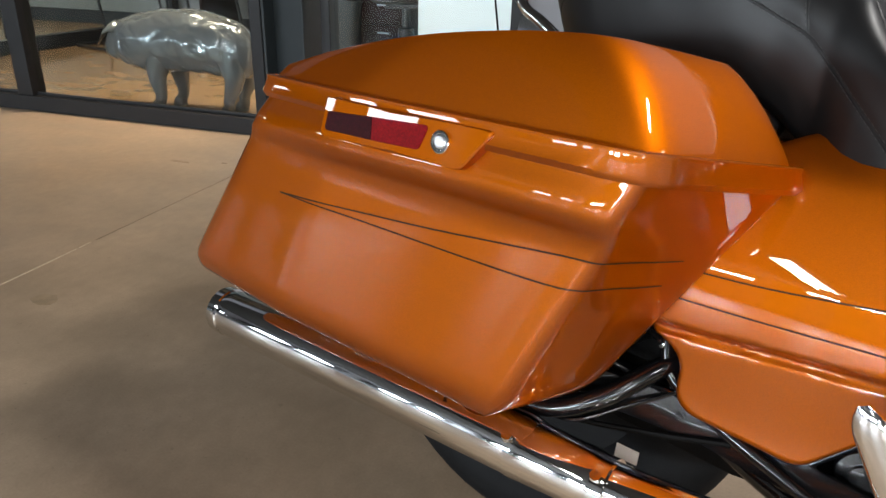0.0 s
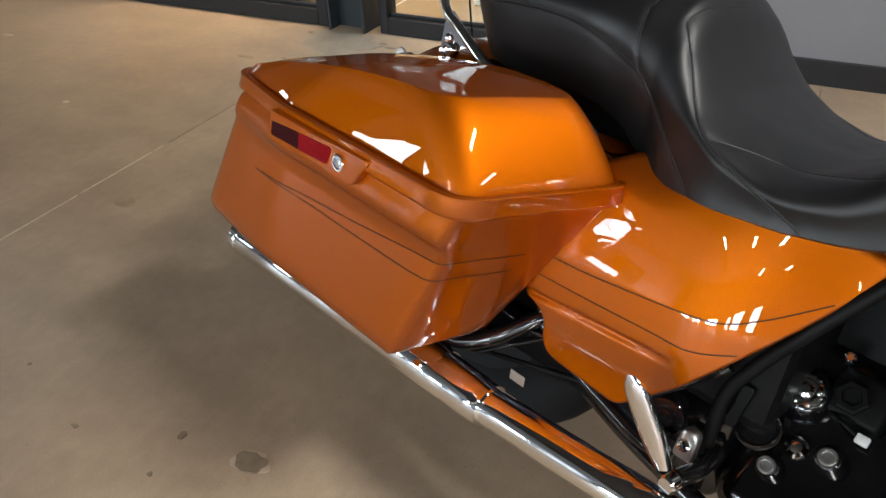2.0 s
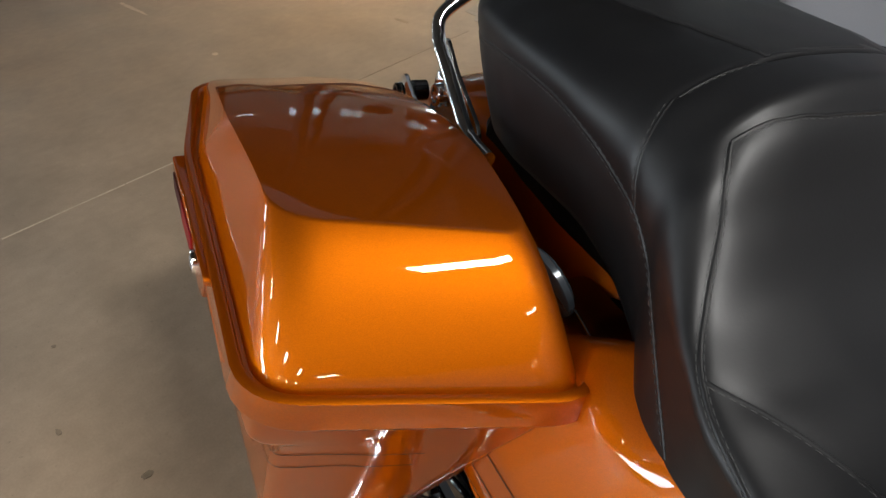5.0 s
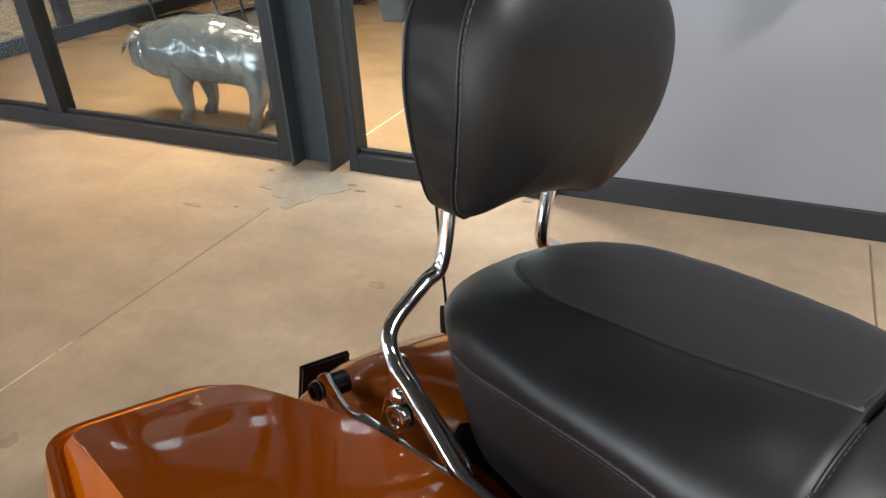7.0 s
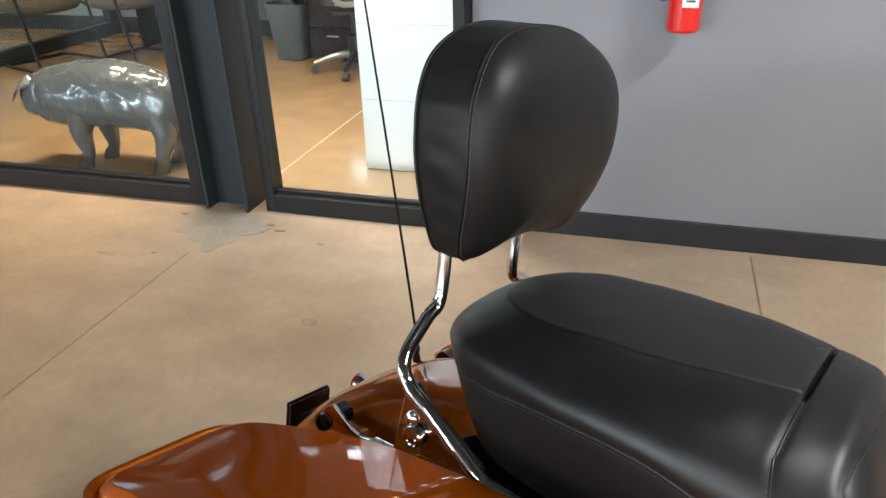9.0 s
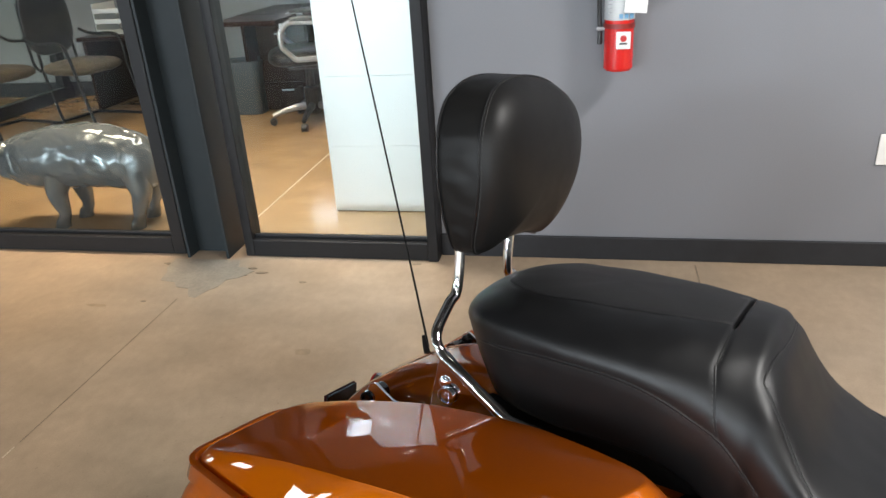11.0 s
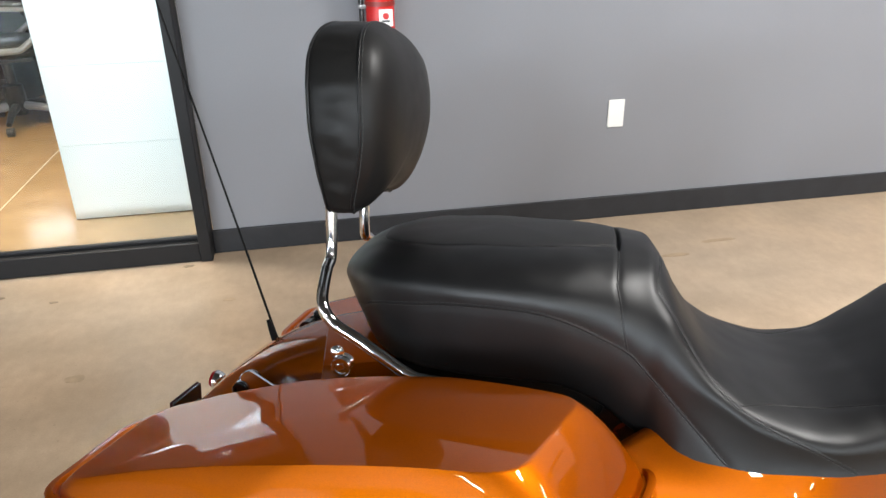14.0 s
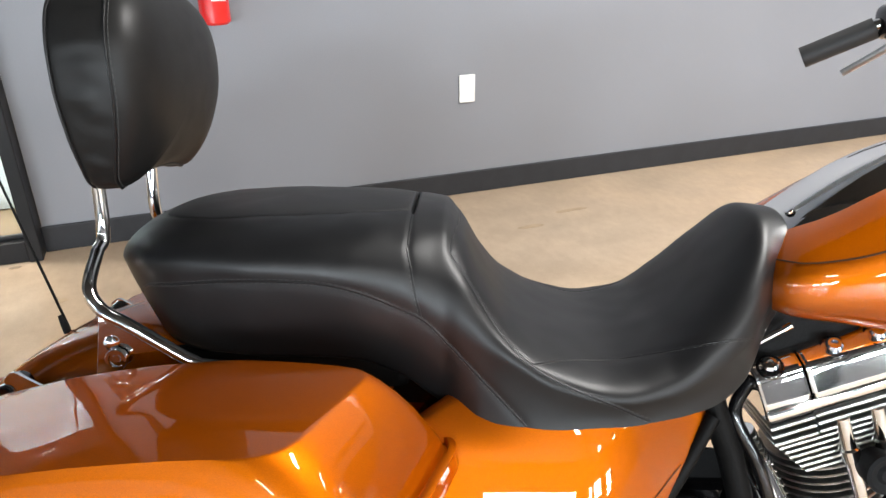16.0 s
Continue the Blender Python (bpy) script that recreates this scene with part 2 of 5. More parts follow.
def rings(P, wrap=True, cap0=False, cap1=False, bm=None):
    """Quads between successive rings of points."""
    bm = bm or bmesh.new()
    P = np.asarray(P, float)
    V = [[bm.verts.new(p) for p in row] for row in P]
    n, m = P.shape[:2]
    for i in range(n - 1):
        for j in range(m if wrap else m - 1):
            k = (j + 1) % m
            bm.faces.new((V[i][j], V[i][k], V[i + 1][k], V[i + 1][j]))
    if cap0:
        bm.faces.new(V[0])
    if cap1:
        bm.faces.new(V[-1][::-1])
    return bm


def spline(pts, k=8, closed=False):
    """Catmull-Rom curve through pts."""
    P = np.asarray(pts, float)
    n = len(P)
    out = []
    for i in range(n if closed else n - 1):
        if closed:
            a, b, c, d = P[i - 1], P[i], P[(i + 1) % n], P[(i + 2) % n]
        else:
            b, c = P[i], P[i + 1]
            a = P[i - 1] if i else 2 * b - c
            d = P[i + 2] if i + 2 < n else 2 * c - b
        for t in np.linspace(0, 1, k, endpoint=False):
            out.append(0.5 * (2 * b + (c - a) * t + (2 * a - 5 * b + 4 * c - d) * t * t + (3 * b - a - 3 * c + d) * t ** 3))
    if not closed:
        out.append(P[-1])
    return np.array(out)


def pchip(x, xs, ys):
    """Monotone cubic through (xs, ys)."""
    xs, ys = np.asarray(xs, float), np.asarray(ys, float)
    h, d = np.diff(xs), np.diff(ys) / np.diff(xs)
    m = np.zeros(len(xs))
    m[0], m[-1] = d[0], d[-1]
    for i in range(1, len(xs) - 1):
        if d[i - 1] * d[i] > 0:
            w1, w2 = 2 * h[i] + h[i - 1], h[i] + 2 * h[i - 1]
            m[i] = (w1 + w2) / (w1 / d[i - 1] + w2 / d[i])
    i = np.clip(np.searchsorted(xs, x) - 1, 0, len(xs) - 2)
    t = np.clip((x - xs[i]) / h[i], 0, 1)
    return ys[i] * (1 + 2 * t) * (1 - t) ** 2 + h[i] * m[i] * t * (1 - t) ** 2 + ys[i + 1] * t * t * (3 - 2 * t) + h[i] * m[i + 1] * t * t * (t - 1)


def step(a, b, x):
    t = np.clip((x - a) / (b - a), 0, 1)
    return t * t * (3 - 2 * t)


def tube(pts, r, n=12, k=8, closed=False, bm=None, raw=False):
    """A round bar along a smooth curve; r is one radius or one for each point."""
    C = np.asarray(pts, float) if raw else spline(pts, k, closed)
    R = np.full(len(C), r) if np.isscalar(r) else np.interp(np.linspace(0, 1, len(C)), np.linspace(0, 1, len(r)), r)
    T = np.gradient(C, axis=0)
    if closed:
        T = np.roll(C, -1, 0) - np.roll(C, 1, 0)
    T /= np.linalg.norm(T, axis=1)[:, None]
    up = np.array([0.0, 0.0, 1.0]) if abs(T[0][2]) < 0.9 else np.array([1.0, 0.0, 0.0])
    P = []
    for c, t, rr in zip(C, T, R):
        u = up - t * up.dot(t)
        u /= np.linalg.norm(u)
        up = u
        v = np.cross(t, u)
        P.append([c + rr * (math.cos(a) * u + math.sin(a) * v) for a in np.linspace(0, 2 * math.pi, n, endpoint=False)])
    if closed:
        P.append(P[0])
    return rings(P, True, not closed, not closed, bm)


def rpoly(corners, k=5, e=5):
    """Rounded polygon: corners (x, y, radius); every outline of as many corners has as many points."""
    P = np.array([c[:2] for c in corners], float)
    n, out = len(P), []
    ends = []
    for i in range(n):
        a, b, c = P[i - 1], P[i], P[(i + 1) % n]
        u, v = (a - b) / np.linalg.norm(a - b), (c - b) / np.linalg.norm(c - b)
        half = math.acos(max(-1, min(1, float(u.dot(v))))) / 2
        d = min(corners[i][2] / math.tan(half), 0.48 * np.linalg.norm(a - b), 0.48 * np.linalg.norm(c - b))
        p, q = b + u * d, b + v * d
        ends.append([p, q, [(1 - t) ** 2 * p + 2 * t * (1 - t) * (0.12 * (p + q) / 2 + 0.88 * b) + t * t * q for t in np.linspace(0, 1, k + 1)]])
    for i in range(n):
        out += ends[i][2]
        q, p2 = ends[i][1], ends[(i + 1) % n][0]
        out += [q + (p2 - q) * t for t in np.linspace(0, 1, e + 2)[1:-1]]
    return np.array(out)


def box(size, centre=(0, 0, 0), bevel=0.0, m=None, bm=None, seg=2):
    """A bevelled block."""
    b = bmesh.new()
    bmesh.ops.create_cube(b, size=1, matrix=Matrix.Translation(centre) @ Matrix.Diagonal((*size, 1)))
    if bevel:
        bmesh.ops.bevel(b, geom=b.edges[:], offset=min(bevel, 0.45 * min(size)), segments=seg, affect="EDGES", profile=0.5)
    if m is not None:
        b.transform(m)
    if bm is None:
        return b
    merge(bm, b)
    return bm


def merge(bm, b):
    me = bpy.data.meshes.new("tmp")
    b.to_mesh(me)
    b.free()
    bm.from_mesh(me)
    bpy.data.meshes.remove(me)
    return bm


def turned(profile, origin, axis, n=24, bm=None):
    """A turned piece: profile of (distance along axis, radius)."""
    q = Vector(axis).to_track_quat("Z", "Y").to_matrix()
    o = Vector(origin)
    P = [[o + q @ Vector((r * math.cos(a), r * math.sin(a), d)) for a in np.linspace(0, 2 * math.pi, n, endpoint=False)] for d, r in profile]
    return rings(P, True, True, True, bm)


def slab(outline, lo, hi, axis="y", bevel=0.0, bm=None):
    """An outline (two coordinates) pulled out along an axis."""
    put = {"y": lambda p, d: (p[0], d, p[1]), "z": lambda p, d: (p[0], p[1], d), "x": lambda p, d: (d, p[0], p[1])}[axis]
    C = np.mean(outline, axis=0)
    rows = [(lo, 0), (hi, 0)]
    if bevel:
        s = math.copysign(bevel, hi - lo)
        rows = [(lo, 1), (lo + s * 0.3, 0.3), (lo + s, 0), (hi - s, 0), (hi - s * 0.3, 0.3), (hi, 1)]
    P = []
    for d, f in rows:
        ring = []
        for p in outline:
            v = C - p
            ring.append(put(p + v / max(1e-6, np.linalg.norm(v)) * bevel * f, d))
        P.append(ring)
    return rings(P, True, True, True, bm)


def surface(ob):
    """A search tree of a part, in its own space."""
    bm = bmesh.new()
    bm.from_mesh(ob.data)
    t = BVHTree.FromBMesh(bm)
    bm.free()
    return t


def cast(tree, pts, way, back=1.0):
    """Points thrown on to a surface along a direction: places and normals."""
    out, w = [], Vector(way).normalized()
    for p in pts:
        hit = tree.ray_cast(Vector(p) - w * back, w)
        if hit[0] is not None:
            n = hit[1] if hit[1].dot(w) < 0 else -hit[1]
            out.append((hit[0], n))
    return out


def stripe(tree, pts, way, width, lift, k=10):
    """A flat painted line or tape that follows a surface."""
    hits = cast(tree, spline(pts, k), way)
    bm, rows = bmesh.new(), []
    for i, (p, n) in enumerate(hits):
        t = (hits[min(i + 1, len(hits) - 1)][0] - hits[max(i - 1, 0)][0]).normalized()
        s = t.cross(n).normalized() * width / 2
        rows.append([p + n * lift - s, p + n * (lift + width * 0.15), p + n * lift + s])
    return rings(rows, False, bm=bm)


def welt(tree, pts, way, parent, k=14, rows=(-1, 1), r=0.0019):
    """A sewn seam: a low leather ridge between two rows of short stitches."""
    hits = cast(tree, spline(pts, k), way)
    part("welt", tube([p - n * r * 0.62 for p, n in hits], r, 10, raw=True), LEATHER, parent)
    L = np.cumsum([0] + [(hits[i + 1][0] - hits[i][0]).length for i in range(len(hits) - 1)])
    P, N = np.array([h[0] for h in hits]), np.array([h[1] for h in hits])

    def at(s):
        return np.array([np.interp(s, L, P[:, c]) for c in range(3)]), np.array([np.interp(s, L, N[:, c]) for c in range(3)])

    bm = bmesh.new()
    for side in rows:
        s = 0.004
        while s < L[-1] - 0.008:
            q = []
            for u, up in ((0, -0.0004), (0.0015, 0.0003), (0.0035, 0.0003), (0.005, -0.0004)):
                p, n = at(s + u)
                t = at(s + u + 0.001)[0] - at(s + u - 0.001)[0]
                w = np.cross(t, n)
                q.append(p + w / (np.linalg.norm(w) + 1e-9) * side * 0.0023 + n * up)
            tube(q, 0.00036, 5, raw=True, bm=bm)
            s += 0.0064
    part("stitching", bm, THREAD, parent)


# ---------------------------------------------------------------- the hall
def slab_box(name, lo, hi, mat, label="", category="", bevel=0.0):
    lo, hi = np.array(lo, float), np.array(hi, float)
    ob = part(name, box(hi - lo, (lo + hi) / 2, bevel), mat)
    return tagged(ob, label, category, kind="structure")


X0, X1, Y0, WALL, OFFICE = -12.0, 12.0, -13.0, 3.165, 6.58
slab_box("floor", (X0 - 1, Y0 - 1, -0.2), (X1 + 1, OFFICE + 1, 0), CONCRETE, "tan stained polished concrete floor", "floor")
slab_box("office_floor", (X0, 3.19, -0.1), (2.0, OFFICE, 0.003), OFFICE_FLOOR, "glossy amber stained concrete floor of the office", "floor")
slab_box("ceiling", (X0, Y0, 4.2), (X1, WALL + 0.2, 4.4), DARK_CEILING, "dark open showroom ceiling", "ceiling")
slab_box("wall_back", (-0.42, WALL, 0), (X1, WALL + 0.15, 4.2), GREY_WALL, "plain grey painted wall with dark baseboard", "wall")
slab_box("wall_right", (X1, Y0, 0), (X1 + 0.2, WALL + 0.15, 4.2), GREY_WALL, "plain grey painted wall", "wall")
slab_box("wall_over_window", (X0, WALL - 0.02, 2.75), (-0.42, WALL + 0.13, 4.2), GREY_WALL, "grey painted wall above the glazing", "wall")
slab_box("wall_left", (X0 - 0.2, Y0, 0), (X0, OFFICE, 4.2), GREY_WALL, "plain grey painted wall", "wall")
slab_box("wall_front", (X0, Y0 - 0.2, 0), (X1, Y0, 4.2), GREY_WALL, "grey painted wall behind shop windows", "wall")
slab_box("baseboard", (-0.425, WALL - 0.012, 0), (X1, WALL, 0.099), BASE, "dark vinyl baseboard along a grey wall", "baseboard", 0.004)
for x in (-11.6, -8.6, -7.05, -5.6, -1.2, 0.95, 3.3, 5.6):
    slab_box("window_post", (x - 0.2, Y0, 0), (x + 0.2, Y0 + 0.34, 3.7), FRAME, "dark metal window post", "post")
for y in (-10.45, -8.75, -7.05, -5.45, -3.75, -2.05, -0.35, 1.35):
    slab_box("window_post", (X0, y - 0.32, 0.8), (X0 + 0.34, y + 0.32, 3.1), FRAME, "dark metal window post", "post")
for x in (-4.0, 0.0, 4.0):
    slab_box("roof_beam", (x - 0.09, Y0, 3.75), (x + 0.09, WALL, 4.15), DARK_CEILING, "dark steel roof beam", "beam")
# housings for all strips, the two added fill ones as well
for k, (x, y, w) in enumerate(STRIPS):
    h = holder("ceiling_light", pose(x, y, 3.63), "long white strip light hung under the ceiling, rows include added fill", "lamp", "strip lights")
    part("housing", box((0.28, 1.2, 0.06), (0, 0, 0.034), 0.01), LABEL_WHITE, h)
    for sx in (-0.5, 0.5):
        part("hanger", box((0.012, 0.012, 0.515), (0, sx, 0.318)), FRAME, h)

# floor joints, the mended patch at the column, stains and one painted reflection streak
slab_box("floor_joint", (-1.4135, Y0, 0.0), (-1.4095, -2.0, 0.0015), JOINT, "pale filled saw-cut joint in concrete", "joint")
rnd, y = random.Random(7), -1.995
while y < 1.75:
    length, wide = rnd.uniform(0.12, 0.55), rnd.uniform(0.0012, 0.0027)
    slab_box("floor_joint", (-1.4118 - wide, y, 0.0), (-1.4112 + wide * rnd.uniform(0.7, 1.0), min(y + length, 1.78), 0.0013 + 0.0003 * rnd.random()), JOINT, "pale chipped filler in a saw-cut joint", "joint")
    y += length + rnd.choice((0.004, 0.012, 0.03))
slab_box("floor_joint", (-1.4124, 1.80, 0.0), (-1.4100, 2.68, 0.0012), SPOT, "thin dark saw-cut joint in concrete", "joint")
slab_box("floor_joint", (-1.458, 3.2, 0.003), (-1.451, 5.9, 0.0045), JOINT, "pale filled saw-cut joint in concrete", "joint")
slab_box("floor_joint", (0.606, 2.6, 0.0), (0.612, 3.12, 0.0015), SPOT, "thin dark joint in concrete", "joint")


def puddle(name, x, y, rx, ry, mat, label, seed, z=0.0022):
    rnd = random.Random(seed)
    n = 26
    w = [rnd.uniform(0.72, 1.2) for _ in range(n)]
    w = [(w[i - 1] + 2 * w[i] + w[(i + 1) % n]) / 4 for i in range(n)]
    P = [(x + rx * w[i] * math.cos(2 * math.pi * i / n), y + ry * w[i] * math.sin(2 * math.pi * i / n)) for i in range(n)]
    ob = part(name, slab(np.array(P), 0.0003, z, "z"), mat)
    return tagged(ob, label, "stain", kind="structure")


puddle("floor_mark", -0.421, 0.813, 0.008, 0.011, SPOT, "small dark drip stain on concrete", 1)
puddle("floor_mark", -0.252, 0.818, 0.039, 0.027, CHIP, "pale worn chip in stained concrete", 2)
puddle("floor_mark", -0.251, 0.818, 0.036, 0.024, SPOT, "darker worn middle of a chip in concrete", 3, 0.003)
puddle("floor_mark", -0.41, 0.715, 0.006, 0.005, SPOT, "small dark drip stain on concrete", 4)
for k, (x, y) in enumerate(((-1.22, 2.97), (-1.16, 2.93), (-1.25, 2.90), (-1.63, 2.99))):
    puddle("floor_mark", x, y, 0.020 + 0.008 * (k % 3), 0.009, SPOT, "small brown scuff on concrete", 10 + k)
SCUFF = material("grey_scuff", (0.315, 0.230, 0.147), 0.42, vary=0.3, scale=25)
# first entry: a lamp's reflection painted as a pale streak in joint colour
for k, (x, y, rx, ry, m, label) in enumerate(((-2.90, 1.97, 0.15, 0.010, JOINT, "pale streak painted for a lamp reflection on concrete"), (-2.07, 1.92, 0.018, 0.012, JOINT, "small pale chip in concrete"), (-3.07, 2.41, 0.04, 0.012, JOINT, "small pale chip in concrete"),
                                              (-1.24, 1.437, 0.035, 0.028, SCUFF, "faint dark stain on concrete"), (-0.642, 0.739, 0.010, 0.005, SPOT, "small brown mark on concrete"), (-0.887, 0.824, 0.006, 0.005, SPOT, "small brown mark on concrete"),
                                              (-0.514, 3.056, 0.020, 0.010, SPOT, "small brown scuff on concrete"), (1.58, 2.83, 0.075, 0.012, SCUFF, "faint grey scuff on concrete"), (1.35, 2.74, 0.055, 0.016, SCUFF, "faint grey scuff on concrete"),
                                              (3.13, 2.865, 0.11, 0.016, SPOT, "brown scuff on concrete"), (-1.541, 2.647, 0.012, 0.007, SPOT, "small brown mark on concrete"), (-1.72, 2.60, 0.05, 0.010, SCUFF, "faint grey scuff on concrete"),
                                              (-0.339, 2.749, 0.022, 0.012, SCUFF, "faint grey scuff on concrete"), (-0.75, 2.35, 0.03, 0.02, SCUFF, "faint dark stain on concrete"), (-0.95, 2.86, 0.016, 0.008, SPOT, "small brown mark on concrete"))):
    puddle("floor_mark", x, y, rx, ry, m, label, 30 + k, 0.0012)
patch_outline = np.array([(-1.62, 3.04), (-1.615, 2.95), (-1.585, 2.90), (-1.575, 2.83), (-1.50, 2.815), (-1.47, 2.775), (-1.41, 2.765), (-1.375, 2.70), (-1.34, 2.69), (-1.315, 2.76), (-1.29, 2.79), (-1.285, 2.85), (-1.235, 2.88), (-1.20, 2.94), (-1.25, 2.97), (-1.29, 2.975), (-1.31, 3.04)])
tagged(part("floor_patch", slab(patch_outline, 0.0004, 0.003, "z"), PATCH), "pale grey mended concrete patch below the column", "patch", kind="structure")

# glazed front of the office: sill, jamb, mullion, panes
GY = 3.123
glazing = [("sill", (-12.0, 3.093, 0), (-1.66, 3.183, 0.078)), ("sill", (-1.262, 3.093, 0), (-0.470, 3.183, 0.078)),
           ("jamb", (-0.470, 3.083, 0), (-0.425, 3.193, 2.75)), ("jamb", (-1.305, 3.093, 0.0), (-1.262, 3.183, 2.75)),
           ("jamb", (-1.66, 3.093, 0.0), (-1.60, 3.183, 2.75)), ("mullion", (-3.10, 3.093, 0.078), (-3.0, 3.183, 2.75)),
           ("mullion", (-4.62, 3.093, 0.078), (-4.52, 3.183, 2.75)), ("head", (-12.0, 3.093, 2.68), (-0.470, 3.183, 2.75))]
for k, (n, lo, hi) in enumerate(glazing):
    slab_box("window_" + n, lo, hi, FRAME, "dark bronze aluminium glazing frame", "window frame", 0.004)
for k, (a, b) in enumerate(((-12.0, -4.62), (-4.52, -3.10), (-3.0, -1.66), (-1.262, -0.470))):
    g = slab_box("window_%d" % (k + 1), (a, GY + 0.012, 0.078), (b, GY + 0.018, 2.68), GLASS, "clear office window pane", "window")
    g.visible_shadow = False
    for z, w in ((0.088, 0.018),):
        slab_box("window_bead", (a, GY - 0.002, 0.078), (b, GY + 0.011, 0.078 + w), FRAME, "dark glazing bead", "window frame", 0.003)

# steel column: two flanges square to the glazing, web between them
column = holder("steel_column", pose(-1.4715, 3.157, 0), "blue-grey painted steel H-column between windows", "column")
part("flange", box((0.013, 0.2, 4.2), (-0.095, 0, 2.1), 0.002), COLUMN, column)
part("flange", box((0.013, 0.2, 4.2), (0.095, 0, 2.1), 0.002), COLUMN, column)
part("web", box((0.177, 0.01, 4.2), (0, -0.015, 2.1)), COLUMN, column)

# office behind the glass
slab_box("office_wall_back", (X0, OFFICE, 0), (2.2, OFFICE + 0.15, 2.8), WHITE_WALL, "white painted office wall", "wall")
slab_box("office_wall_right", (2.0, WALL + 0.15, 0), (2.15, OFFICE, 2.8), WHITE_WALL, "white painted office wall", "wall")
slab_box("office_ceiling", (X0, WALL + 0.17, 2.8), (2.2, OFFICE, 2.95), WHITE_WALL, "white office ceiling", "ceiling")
slab_box("office_baseboard", (X0, OFFICE - 0.012, 0), (2.0, OFFICE, 0.14), BASE, "dark vinyl baseboard in the office", "baseboard", 0.004)
for lo, hi in (((-4.80, 3.19, 0), (-4.72, OFFICE - 0.02, 0.11)), ((-4.80, 6.44, 0.11), (-4.72, 6.54, 2.8)), ((-4.80, 4.55, 0.11), (-4.72, 4.65, 2.8)), ((-4.80, 3.19, 2.7), (-4.72, OFFICE - 0.02, 2.8))):
    slab_box("partition_frame", lo, hi, FRAME, "dark aluminium frame of a glazed partition", "window frame", 0.004)
for a, b in ((3.19, 4.55), (4.65, 6.44)):
    pane = slab_box("window_5", (-4.765, a, 0.11), (-4.759, b, 2.7), GLASS, "clear glass of an office partition", "window")
    pane.visible_shadow = False


# white drawer cabinet close to the glass
cab = holder("drawer_cabinet", pose(-0.80, 3.64, 0), "tall white laminate cabinet with flush drawer fronts", "cabinet")
part("body", box((0.53, 0.46, 1.40), (0, 0.252, 0.708), 0.004), WHITE_LAM, cab)
part("plinth", box((0.50, 0.40, 0.012), (0, 0.26, 0.006)), PLASTIC, cab)
for k in range(4):
    part("drawer_front", box((0.532, 0.02, 0.3345), (0, 0.012, 0.175 + 0.336 * k), 0.0006), WHITE_LAM, cab)
part("top_panel", box((0.536, 0.47, 0.02), (0, 0.25, 1.42), 0.003), FRAME, cab, "dark top panel")


